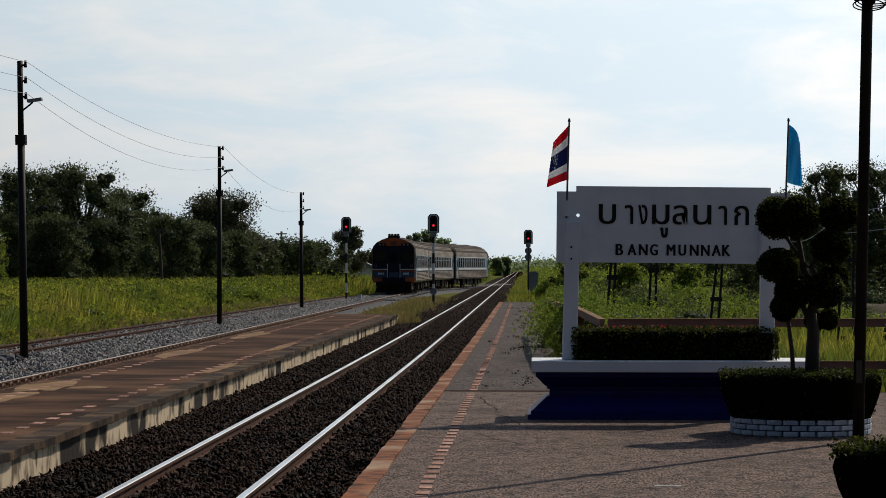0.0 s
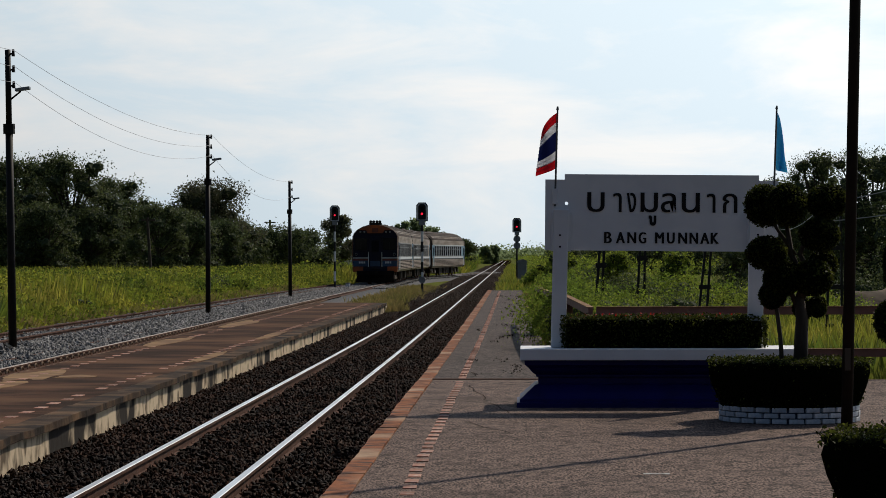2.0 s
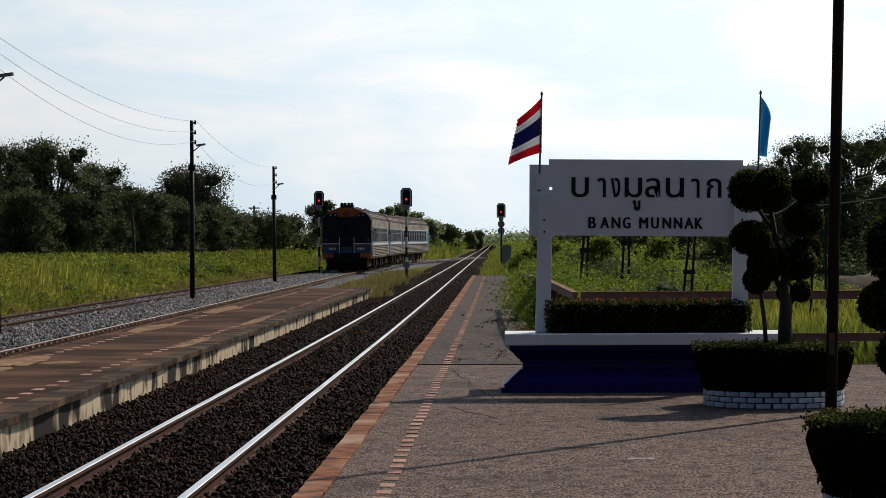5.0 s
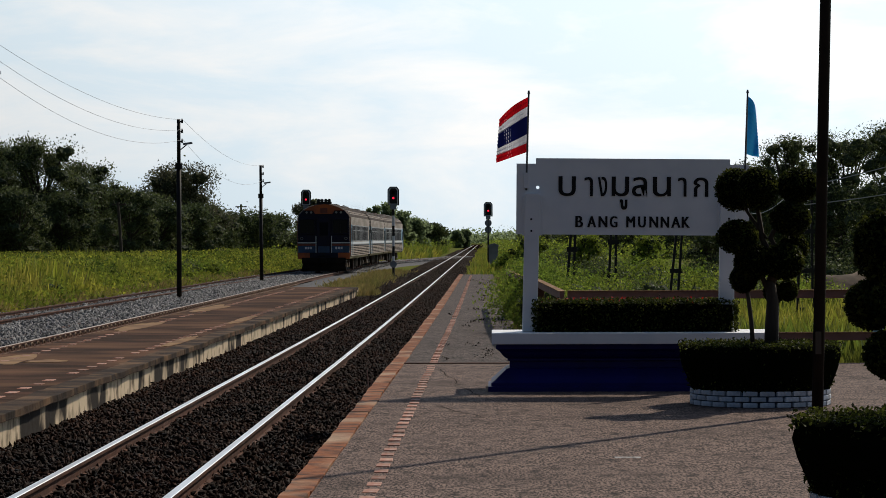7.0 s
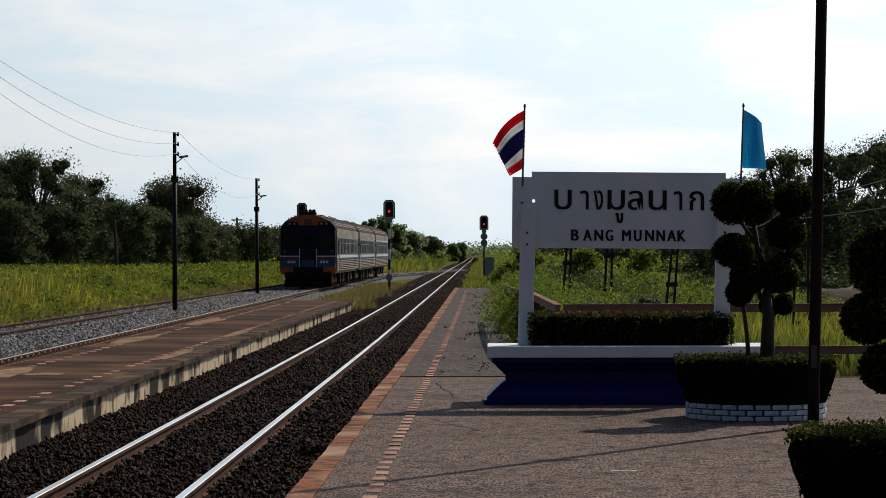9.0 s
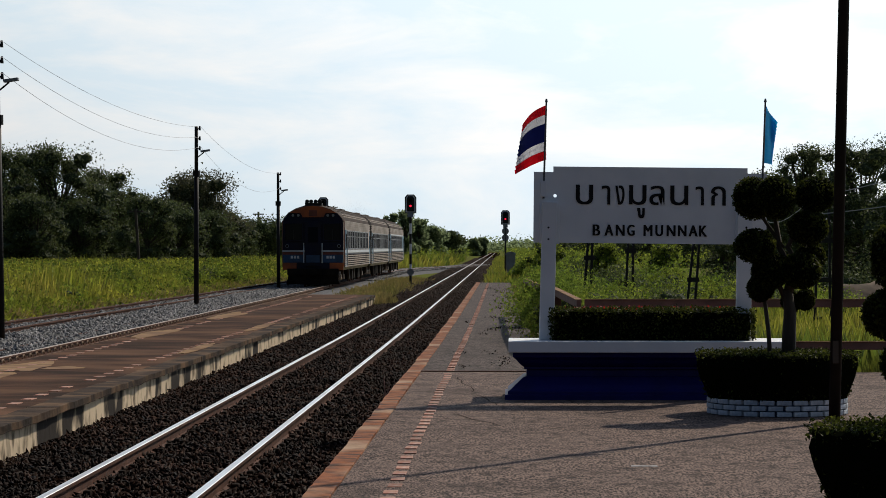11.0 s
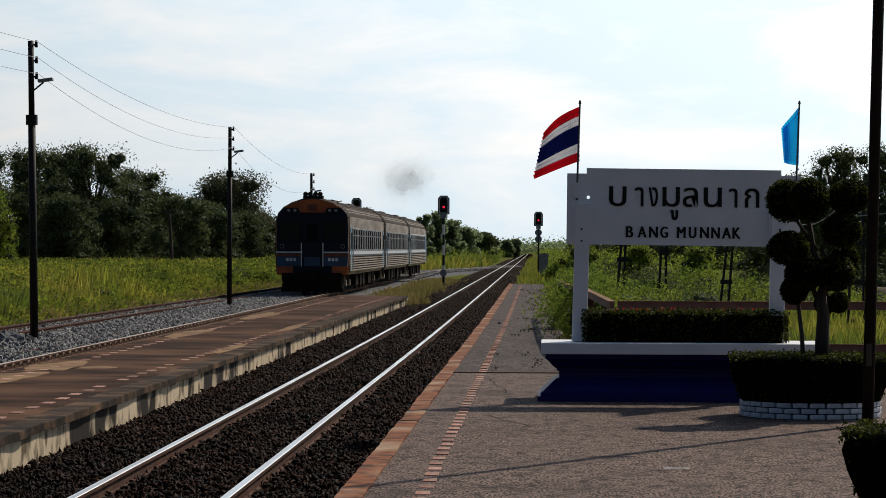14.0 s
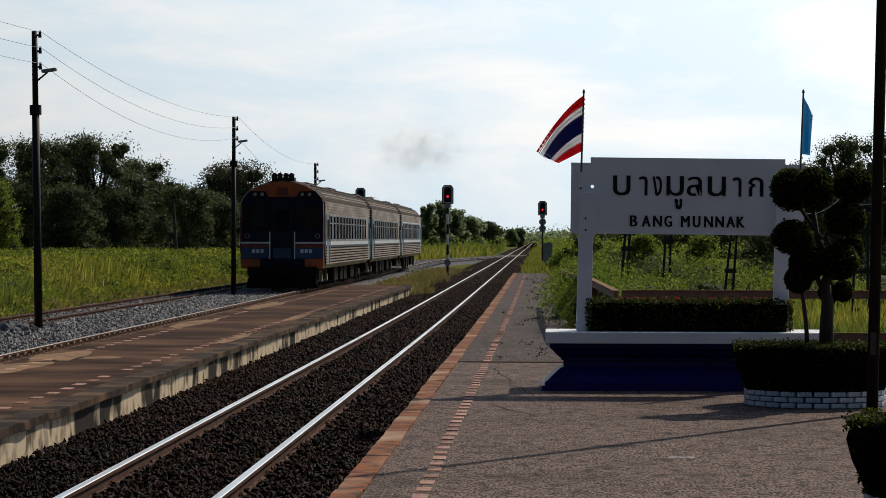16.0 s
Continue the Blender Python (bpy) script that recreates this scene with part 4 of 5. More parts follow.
field("grass_verge", sp, np.stack([np.full(len(sp), 0.8)] * 2 + [rngg.uniform(0.25, 0.6, len(sp))], axis=1), grass_dry, 33, "drier low grass along the edge of the siding", 9, 0.02)
sp, u = field_spots(4500, 118, 420, lambda y: main_x(y) + 1.95, lambda y: 7.0, power=1.3)
field("line_grass", sp, np.stack([np.full(len(sp), 1.1)] * 2 + [rngg.uniform(0.4, 0.95, len(sp))], axis=1), grass_mat, 34, "rough grass beside the line beyond the platform", 9, 0.035)
sp, u = field_spots(3500, 190, 420, lambda y: main_x(y) - 3.2 - max(0, (250 - y)) * 0.11, lambda y: -0.16 * y + 8, power=1.2)
field("far_grass", sp, np.stack([np.full(len(sp), 1.6)] * 2 + [rngg.uniform(0.7, 1.5, len(sp))], axis=1), grass_mat, 35, "grass along the far side of the line", 9, 0.032)
n = 1500
sp = np.stack([rngg.normal(-5.4, 0.45, n), rngg.uniform(95, 150, n), np.full(n, -0.45)], axis=1)
sp[:, 0] += np.array([bend(y) for y in sp[:, 1]])
field("dry_tufts", sp, np.stack([np.full(n, 0.6)] * 2 + [rngg.uniform(0.2, 0.42, n)], axis=1), grass_dry, 36, "dry yellow-brown tufts between the two lines", 9, 0.02)
n = 260
sp = np.stack([rngg.normal(ISL_R + 0.05, 0.18, n), rngg.normal(88.5, 1.2, n), np.full(n, -0.42)], axis=1)
field("platform_weeds", sp, np.stack([np.full(n, 0.4)] * 2 + [rngg.uniform(0.2, 0.5, n)], axis=1), grass_dry, 37, "weeds growing at the end of the low platform", 8, 0.02)
sp, u = field_spots(14000, 34.2, 80, lambda y: 0.9, lambda y: 0.16 * y + 2.0, z=-0.55, power=1.0, yp=1.5)
field("field_grass", sp, np.stack([np.full(len(sp), 0.8)] * 2 + [rngg.uniform(0.4, 1.0, len(sp))], axis=1), grass_mat, 38, "bright green grass behind the rail fence", 7, 0.018)
sp, u = field_spots(1600, 33.3, 34.6, lambda y: 2.6, lambda y: 4.5, z=-0.3, power=1.0)
field("fence_grass", sp, np.stack([np.full(len(sp), 0.35)] * 2 + [rngg.uniform(0.2, 0.5, len(sp))], axis=1), grass_mat, 39, "grass growing through the foot of the fence", 9, 0.012)
sp, u = field_spots(1300, 34, 112, lambda y: plat_side(y) - 0.05, lambda y: 0.6, z=-0.45, power=1.0)
field("edge_grass", sp, np.stack([np.full(len(sp), 0.5)] * 2 + [rngg.uniform(0.25, 0.6, len(sp))], axis=1), grass_dry, 40, "grass along the edge of the narrow platform", 9, 0.016)


def shrub(x, y, z, blobs, leaves, size, mat, seed, label):
    s = empty("shrub", x, y, z, label, "shrub", "wild shrubs behind the platform")
    rng = np.random.default_rng(seed)
    stems = bmesh.new()
    core = bmesh.new()
    pts = []
    for k, (bx, by, bz, rx, rz) in enumerate(blobs):
        tube(stems, (bx * 0.3, by * 0.3, 0), (bx, by, bz), 0.03, 0.012, 5)
        lumpy(core, (bx, by, bz), (rx * 0.36, rx * 0.36, rz * 0.36), 0.3, 2, seed + k)
        n = int(leaves * rx * rz / sum(b[3] * b[4] for b in blobs))
        pts.append(ball_points(rng, n, (bx, by, bz), (rx * 0.9, rx * 0.9, rz * 0.9), 0.33))
    pts = np.concatenate(pts)
    part("stems", stems, bark, s)
    tagged(part("inner_growth", core, foliage_shade, s), kind="stuff")
    scattered("foliage", SPRIG_V, SPRIG_F, pts, rng.uniform(0.5, 1.3, len(pts)) * size, mat, s, seed=seed)
    return s


rs = random.Random(17)


def random_blobs(n, w, h, d=0.8, foot=0.25):
    return [(rs.uniform(-w, w), rs.uniform(-d, d), rs.uniform(h * foot, h * 0.8), rs.uniform(0.3, 0.5) * h, rs.uniform(0.22, 0.4) * h) for _ in range(n)]


for k, (x, y, w, h, mat, foot) in enumerate((
        (0.74, 44, 0.15, 1.5, leaf_light, 0.62), (0.66, 52, 0.2, 1.5, leaf_light, 0.55), (1.35, 47, 0.6, 1.42, leaf_light, 0.25), (1.0, 40, 0.1, 1.05, leaf_tree, 0.5),
        (1.75, 50, 0.5, 1.5, leaf_light, 0.25), (2.45, 46, 0.45, 0.95, leaf_light, 0.25), (2.2, 40, 0.5, 0.7, leaf_tree, 0.25), (3.2, 58, 0.7, 1.35, leaf_tree, 0.25), (4.0, 62, 0.8, 1.25, leaf_light, 0.25),
        (5.2, 66, 1.0, 1.4, leaf_light, 0.25), (6.2, 70, 1.0, 1.5, leaf_tree, 0.25), (7.0, 74, 0.9, 1.4, leaf_light, 0.25), (1.35, 70, 0.6, 1.5, leaf_light, 0.25), (2.4, 76, 1.0, 1.45, leaf_tree, 0.25),
        (1.15, 62, 0.4, 1.4, leaf_light, 0.3), (1.15, 78, 0.4, 1.3, leaf_light, 0.3), (1.6, 95, 0.6, 1.3, leaf_light, 0.25), (6.6, 58, 0.7, 1.2, leaf_light, 0.25), (6.0, 62, 0.6, 1.1, leaf_tree, 0.25),
        (3.4, 44, 0.6, 0.8, leaf_light, 0.25), (10, 74, 1.2, 1.7, leaf_tree, 0.25), (2.6, 130, 1.2, 1.5, leaf_light, 0.25), (3.6, 120, 1.5, 1.6, leaf_tree, 0.25),
        (1.0, 112, 0.4, 1.2, leaf_light, 0.3), (0.9, 140, 0.6, 1.3, leaf_light, 0.3), (4.4, 84, 1.2, 1.5, leaf_light, 0.25))):
    shrub(x, y, -0.6, random_blobs(13, w, h, foot=foot), 8200, 0.026 * y / 45, mat, 100 + k, "leafy green wild shrub among the grass")

for k, (x, y) in enumerate(shrub_spots):
    shrub(x, y, -0.6, random_blobs(7, 0.5, 1.1), 1500, 0.026 * y / 45, leaf_light if k % 3 else leaf_tree, 160 + k, "low leafy bush standing in the tall grass")
mound = bmesh.new()
lumpy(mound, (0, 0, 0), (2.0, 1.6, 1.25), 0.35, 4, 4.0)
tagged(part("earth_mound", mound, dirt, at=pose(8.9, 61, -0.55), smooth=True), "heap of bare brown earth at the edge of the grass", "earth mound")


# ---- trees ----
def tree(x, y, height, width, mat, seed, label, leaves=2600, low=0.12, group="trees beyond the field", ground_z=-0.62, leaf=None, squash=1.0, inner=0.48):
    t = empty("tree", x, y, ground_z, label, "tree", group)
    rng = np.random.default_rng(seed)
    r = random.Random(seed)
    trunk = bmesh.new()
    h = height * 0.55
    tube(trunk, (0, 0, 0), (0.1, 0, h), 0.035 * height, 0.018 * height, 8)
    core = bmesh.new()
    pts = []
    count = 52
    for k in range(count):
        a = r.uniform(0, 6.283)
        zz = low + (1 - low) * (k + 0.5) / count
        reach = width / 2 * (0.35 + 0.75 * math.sin(math.pi * min(1, max(0.08, zz * 0.82 + 0.1)))) * r.uniform(0.22, 0.84)
        br = width * r.uniform(0.075, 0.17)
        c = (reach * math.cos(a), reach * math.sin(a) * 0.7, min(height - br * 0.75, zz * height))
        tube(trunk, (0.05, 0, h * min(1, 0.35 + zz * 0.6)), c, 0.010 * height, 0.004 * height, 5)
        lumpy(core, c, (br * inner, br * inner, br * inner * 0.85 * squash), 0.8, 2, seed + k * 2.1)
        n = int(leaves * 4.0) // count
        pts.append(ball_points(rng, n, c, (br * 0.95, br * 0.95, br * 0.8 * squash), 0.34))
        m = n // 5
        pts.append(ball_points(rng, m, c, (br * 1.18, br * 1.18, br * 0.95 * squash), 0.12))
    part("trunk", trunk, bark, t)
    crown = part("crown", core, mat if mat is leaf_hazed else foliage_shade, t)
    pts = np.concatenate(pts)
    size = leaf or 2.45 * y / 4700
    scattered("leaves", SPRIG_V, SPRIG_F, pts, rng.uniform(0.5, 1.25, len(pts)) * size, mat, crown, seed=seed)
    return t


def at_far(px, d):
    return (px - 945) * d / 4700


# centre along the picture's width at the start, distance, top over the eye line, width, look
for k, (px, d, top, wide, mat, nleaf) in enumerate((
        (-170, 165, 165, 190, leaf_tree, 3200), (-60, 175, 178, 170, leaf_tree, 3400), (40, 190, 172, 150, leaf_tree, 3600), (140, 180, 178, 165, leaf_tree, 4200), (222, 185, 136, 125, leaf_tree, 3200),
        (85, 205, 160, 130, leaf_tree, 2600), (-40, 160, 100, 100, leaf_light, 2000), (285, 205, 92, 90, leaf_tree, 2000), (330, 215, 80, 100, leaf_tree, 2200), (392, 220, 128, 160, leaf_brown, 5200),
        (440, 235, 60, 110, leaf_tree, 2200), (500, 250, 47, 130, leaf_tree, 2600), (560, 255, 42, 110, leaf_tree, 2200), (615, 260, 68, 62, leaf_brown, 2400), (650, 330, 26, 60, leaf_tree, 1200),
        (250, 190, 70, 120, leaf_tree, 2000), (175, 178, 80, 130, leaf_tree, 2000), (100, 172, 90, 130, leaf_tree, 2000))):
    h = top * d / 4700 + 2.2
    tree(at_far(px, d), d, h, wide * d / 4700 * 1.12, mat, 200 + k, "broad dark leafy tree at the edge of the field" if mat is not leaf_brown else "grey-brown sparse leafy tree behind the field", nleaf)
for k in range(12):
    px, d = -190 + 54 * k, 168 + (k * 37) % 30
    tree(at_far(px, d), d, min(58 + (k * 29) % 46, 104 if px < 300 else 62) * d / 4700 + 2.2, 120 * d / 4700, leaf_tree if k % 4 else leaf_light, 330 + k, "low bushy tree at the foot of the tree line", 2200, low=0.03)
for k, (px, d, top, wide, mat) in enumerate(((732, 340, 58, 36, leaf_hazed), (757, 345, 62, 44, leaf_hazed), (780, 350, 48, 46, leaf_hazed), (803, 380, 36, 60, leaf_hazed), (835, 430, 26, 60, leaf_tree), (700, 360, 34, 60, leaf_tree),
                                             (880, 620, 13, 22, leaf_hazed), (894, 625, 15, 24, leaf_hazed),
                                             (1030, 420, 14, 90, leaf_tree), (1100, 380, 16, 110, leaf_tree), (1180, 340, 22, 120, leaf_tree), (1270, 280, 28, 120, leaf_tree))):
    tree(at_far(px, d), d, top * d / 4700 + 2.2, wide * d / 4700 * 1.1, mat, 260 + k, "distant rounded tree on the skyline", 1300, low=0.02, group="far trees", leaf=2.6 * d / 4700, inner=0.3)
for k, (px, d, top, wide) in enumerate(((1462, 120, 175, 150), (1560, 112, 182, 190), (1660, 105, 200, 190), (1390, 140, 128, 130), (1500, 118, 100, 170), (1600, 110, 90, 200), (1430, 128, 80, 150), (1350, 150, 60, 100), (1720, 100, 160, 200))):
    tree(at_far(px, d), d, top * d / 4700 + 2.2, wide * d / 4700 * 1.1, leaf_tree, 300 + k, "dark tall tree with a ragged crown behind the shrubs", 3000, group="trees behind the shrubs")


for k, (px, d, top, wide) in enumerate(((1010, 118, 2, 90), (1110, 110, 4, 80), (1215, 104, 3, 80), (1325, 98, 14, 110))):
    tree(at_far(px, d), d, top * d / 4700 + 2.2, wide * d / 4700, leaf_tree if k == 3 else leaf_light, 380 + k, "low dark bushy tree behind the shrubs", 1300, low=0.02, group="trees behind the shrubs")

# low scrub out to the skyline on both sides of the line
# the skyline woods use the leaf colour paled for haze
rngs = np.random.default_rng(91)
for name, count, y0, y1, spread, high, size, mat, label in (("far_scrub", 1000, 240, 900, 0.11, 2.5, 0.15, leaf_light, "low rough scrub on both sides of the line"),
                                                            ("skyline_wood", 700, 1100, 1700, 0.22, 8.0, 0.75, leaf_hazed, "woods along the skyline, coloured pale for haze")):
    yy = rngs.uniform(y0, y1, count)
    xx = rngs.uniform(-1, 1, count) * spread * yy
    mx = np.array([main_x(v) for v in yy])
    if y0 < 1000:
        xx = np.where(rngs.random(count) < 0.35, mx + np.sign(xx - mx) * (5.5 + 9 * rngs.random(count) ** 1.5), xx)
        xx = np.where(np.abs(xx - mx) < 5.5, mx + np.sign(xx - mx) * (5.5 + 3 * rngs.random(count)), xx)
        xx = np.where((xx < mx) & (xx > mx - 14) & (yy < 300), xx - 14, xx)
    hh = high * (0.3 + 0.7 * rngs.random(count) ** 1.6)
    spots = np.repeat(np.stack([xx, yy, -0.62 + hh * 0.5], axis=1), 130, axis=0)
    reach = np.repeat(np.stack([hh * rngs.uniform(0.6, 1.5, count), hh, hh * 0.42], axis=1), 130, axis=0)
    spots = spots + rngs.normal(scale=0.5, size=spots.shape) * reach
    spots[:, 2] = np.maximum(spots[:, 2], -0.55)
    tagged(scattered(name, SPRIG_V, SPRIG_F, spots, rngs.uniform(0.5, 1.3, len(spots)) * size, mat, seed=92), label, "scrub", kind="stuff")


def lattice_pole(x, y, h, gap, tilt):
    p = empty("ladder_pole", x, y, -0.6, "pair of dark concrete uprights tied by rungs", "utility pole", "ladder poles")
    for s in (-1, 1):
        part("upright", boxed(-0.024, 0.024, -0.024, 0.024, 0, h), signal_black, p, at=pose(s * gap / 2, 0, 0, 0, tilt - s * 1.0, 0))
    for k in range(4):
        z = 0.7 + k * (h - 1.2) / 3
        off = math.tan(radians(tilt)) * z
        part("rung", boxed(-gap / 2 - 0.02 + off, gap / 2 + 0.02 + off, -0.03, 0.03, z, z + 0.09), signal_black, p)


lattice_pole(at_far(1255, 52), 52, 3.5, 0.19, 5.0)
lattice_pole(at_far(1494, 52), 52, 3.5, 0.32, 0.5)
lattice_pole(at_far(1150, 54), 54, 3.2, 0.18, 2.0)
lattice_pole(at_far(1074, 50), 50, 3.0, 0.16, 3.0)
for a, b in (((at_far(1494, 52), 52, 2.55), (11, 40, 4.6)), ((at_far(1494, 52), 52, 2.2), (11, 40, 3.6)), ((at_far(1494, 52), 52, 2.75), (at_far(1400, 90), 90, 2.4))):
    wire(Vector(a), Vector(b), 0.25, 0.010)
tp = empty("timber_pole", at_far(283, 150), 150, -0.6, "weathered grey timber pole in the grass", "utility pole")
part("shaft", tubed((0.12, 0, 0), (-0.15, 0, 4.3), 0.1, 0.08, 8), bark, tp)
part("crossbar", boxed(-0.5, 0.3, -0.05, 0.05, 4.1, 4.2), bark, tp)
tp2 = empty("timber_pole", at_far(497, 260), 260, -0.6, "distant timber pole with a crossbar over the trees", "utility pole")
part("shaft", tubed((0, 0, 0), (0, 0, 5.6), 0.12, 0.1, 8), bark, tp2)
part("crossbar", boxed(-0.55, 0.55, -0.06, 0.06, 5.3, 5.42), bark, tp2)
hut = empty("field_hut", at_far(648, 300), 300, -0.6, "small pale hut with a low roof beyond the field", "hut")
part("wall", boxed(-1.2, 1.2, -1, 1, 0, 2.0), white_band, hut)
part("roof", loft(bmesh.new(), [[(-1.5, y, 1.95), (1.5, y, 1.95), (0, y, 2.6)] for y in (-1.3, 1.3)]), box_grey, hut)


# ---- the railcars ----
CAR_L, CAR_PITCH = 23.5, 24.1


def body_ring(y, k=1.0, drop=0.0):
    """Cross-section of a car, rails at zero: upright sides, rounded roof."""
    pts = [(-1.28, 0.78), (1.28, 0.78), (1.37, 0.95), (1.40, 1.4), (1.40, 2.35), (1.39, 2.95), (1.33, 3.14), (1.12, 3.37), (0.80, 3.55), (0.40, 3.68), (0, 3.72)]
    pts += [(-x, z) for x, z in pts[9:1:-1]]
    return [(x * k, y, z - drop * max(0, z - 2.6)) for x, z in pts]


def railcar(blue, lead):
    label = "three-car diesel railcar's leading car, navy and orange front, corrugated steel sides" if lead else (
        "railcar with pale sides and a light blue window band" if blue else "railcar with corrugated steel sides and a grimy roof")
    c = empty("railcar", 0, 0, 0, label, "railcar", "railcars of one train")
    h = CAR_L / 2
    bm = bmesh.new()
    loft(bm, [body_ring(-h, 0.97, 0.05 if lead else 0.22), body_ring(-h + 0.25, 1.0, 0.0 if lead else 0.10)] + [body_ring(-h + 0.9), body_ring(-8), body_ring(0), body_ring(8), body_ring(h - 0.9), body_ring(h - 0.25, 1.0, 0.10), body_ring(h, 0.96, 0.22)])
    bmesh.ops.recalc_face_normals(bm, faces=list(bm.faces))
    for f in bm.faces:
        z = f.calc_center_median().z
        if abs(f.normal.y) > 0.7:
            f.material_index = 1 if lead else 2
        elif z > 3.02:
            f.material_index = 2
    part("body", bm, [steel_side, train_navy, steel_grimy], c)
    for s in (-1, 1):
        # ribs along the lower side and under the roof
        # near-black strip paints the shade in the grooves between the lower ribs
        part("rib_shade", boxed(s * 1.395 - 0.008, s * 1.395 + 0.008, -h + 0.3, h - 0.3, 0.92, 1.50), train_black, c, "shade painted between the ribs")
        for k in range(6):
            z = 0.925 + k * 0.094
            part("rib", boxed(s * 1.405 - 0.018, s * 1.405 + 0.018, -h + 0.35, h - 0.35, z, z + 0.046), steel_side, c)
        for k in range(4):
            z = 2.66 + k * 0.095
            part("rib", boxed(s * 1.395 - 0.016, s * 1.395 + 0.016, -h + 0.35, h - 0.35, z, z + 0.05), steel_side, c)
        for k, (xx, z) in enumerate(((1.29, 3.19), (1.20, 3.29), (1.05, 3.42), (0.86, 3.53))):
            part("roof_rib", boxed(s * xx - 0.02, s * xx + 0.02, -h + 0.9, h - 0.9, z - 0.02, z + 0.018, 0.006), steel_side if k < 2 else steel_grimy, c)
        part("waist_stripe", boxed(s * 1.406 - 0.008, s * 1.406 + 0.008, -h + 0.3, h - 0.3, 1.56, 1.68), train_white, c, "pale waist stripe")
        part("lower_stripe", boxed(s * 1.406 - 0.007, s * 1.406 + 0.007, -h + 0.3, h - 0.3, 1.49, 1.545), train_navy, c, "dark line under the stripe")
        if blue:
            part("window_band", boxed(s * 1.407 - 0.008, s * 1.407 + 0.008, -h + 0.3, h - 0.3, 1.70, 2.58), train_cyan, c, "light blue band")
            part("upper_stripe", boxed(s * 1.40 - 0.008, s * 1.40 + 0.008, -h + 0.3, h - 0.3, 2.585, 2.63), train_white, c)
        for k in range(13):
            y = -h + 2.35 + k * 1.47
            w = part("window", boxed(s * 1.41 - 0.014, s * 1.41 + 0.014, y - 0.47, y + 0.47, 1.74, 2.54, 0.012), window_glass, c)
            fr = bmesh.new()
            for y0, y1, z0, z1 in ((y - 0.60, y - 0.46, 1.70, 2.58), (y + 0.46, y + 0.60, 1.70, 2.58), (y - 0.46, y + 0.46, 2.53, 2.58), (y - 0.46, y + 0.46, 1.70, 1.75), (y - 0.46, y + 0.46, 2.28, 2.31)):
                box(fr, s * 1.42 - 0.012, s * 1.42 + 0.012, y0, y1, z0, z1)
            part("window_frame", fr, steel_pale, w)
        for y in (-h + 1.1, h - 1.1):
            d = part("door", boxed(s * 1.405 - 0.012, s * 1.405 + 0.012, y - 0.4, y + 0.4, 0.9, 2.6, 0.01), train_cyan, c, "faded blue side door")
            part("door_window", boxed(s * 1.42 - 0.006, s * 1.42 + 0.006, y - 0.22, y + 0.22, 1.75, 2.4), window_glass, d)
            part("handrail", tubed((s * 1.45, y + 0.5, 1.0), (s * 1.45, y + 0.5, 2.2), 0.02, seg=6), train_white, d)
        part("vent", boxed(s * 1.41 - 0.01, s * 1.41 + 0.01, -0.12, 0.12, 1.18, 1.42), train_black, c, "small dark side vent")
    for k in range(2):
        part("roof_vent", boxed(-0.4, 0.4, -6.5 + k * 9.5, -3.5 + k * 9.5, 3.58, 3.74, 0.05), steel_grimy, c)
    for y in (-h + 0.0, h - 0.0):
        s = -1 if y < 0 else 1
        if not (lead and s < 0):
            part("gangway", boxed(-0.5, 0.5, min(y, y + s * 0.3), max(y, y + s * 0.3), 0.95, 3.1, 0.04), train_black, c, "black rubber gangway")
    # dark end frames, drawn wide so their colour adds shade to the gap
    for y0, y1 in ((h - 0.85, h - 0.03), (-h + 0.03, -h + 0.85)):
        if not (lead and y0 < 0):
            part("end_hood", loft(bmesh.new(), [body_ring(y0, 1.012), body_ring(y1, 1.008, 0.17 if abs(y1) > abs(y0) else 0.0)] if y0 > 0 else [body_ring(y0, 1.008, 0.17), body_ring(y1, 1.012)]), train_black, c, "dark end frame of the car, widened to paint the gap's shade")
    # underframe and bogies
    for k, (y0, y1, hw) in enumerate(((-4.6, -2.6, 1.15), (-2.2, 0.4, 1.2), (0.9, 2.6, 1.1), (3.1, 4.8, 1.2))):
        part("equipment_box", boxed(-hw, hw, y0, y1, 0.28, 0.78, 0.03), train_black, c)
    for y in (-8.1, 8.1):
        b = part("bogie", boxed(-1.0, 1.0, y - 1.55, y + 1.55, 0.38, 0.62, 0.03), train_black, c)
        for s in (-1, 1):
            part("side_frame", boxed(s * 0.98 - 0.07, s * 0.98 + 0.07, y - 1.6, y + 1.6, 0.42, 0.72, 0.04), steel_grimy, b)
            part("spring", tubed((s * 1.06, y, 0.4), (s * 1.06, y, 0.8), 0.10, seg=10), steel_grimy, b)
            for dy in (-1.05, 1.05):
                part("wheel", tubed((s * 0.48, y + dy, 0.43), (s * 0.60, y + dy, 0.43), 0.43, seg=20), rail_rust, b)
                part("axle_box", boxed(s * 1.02 - 0.1, s * 1.02 + 0.1, y + dy - 0.14, y + dy + 0.14, 0.32, 0.56, 0.03), steel_side, b)
    for s in (-1, 1):
        for y in (-5.4, -0.9, 5.5):
            part("hanger", boxed(s * 1.2 - 0.04, s * 1.2 + 0.04, y - 0.06, y + 0.06, 0.2, 0.8), steel_grimy, c)
    return c


lead_car = railcar(False, True)
mid_car = railcar(False, False)
tail_car = railcar(True, False)
H = -CAR_L / 2


def on_front(name, x0, x1, z0, z1, mat, depth=0.03, bevel=0.01, label="", parent=None, y=0.0):
    return part(name, boxed(x0, x1, H - depth - y, H + 0.05 - y, z0, z1, bevel), mat, parent or lead_car, label)


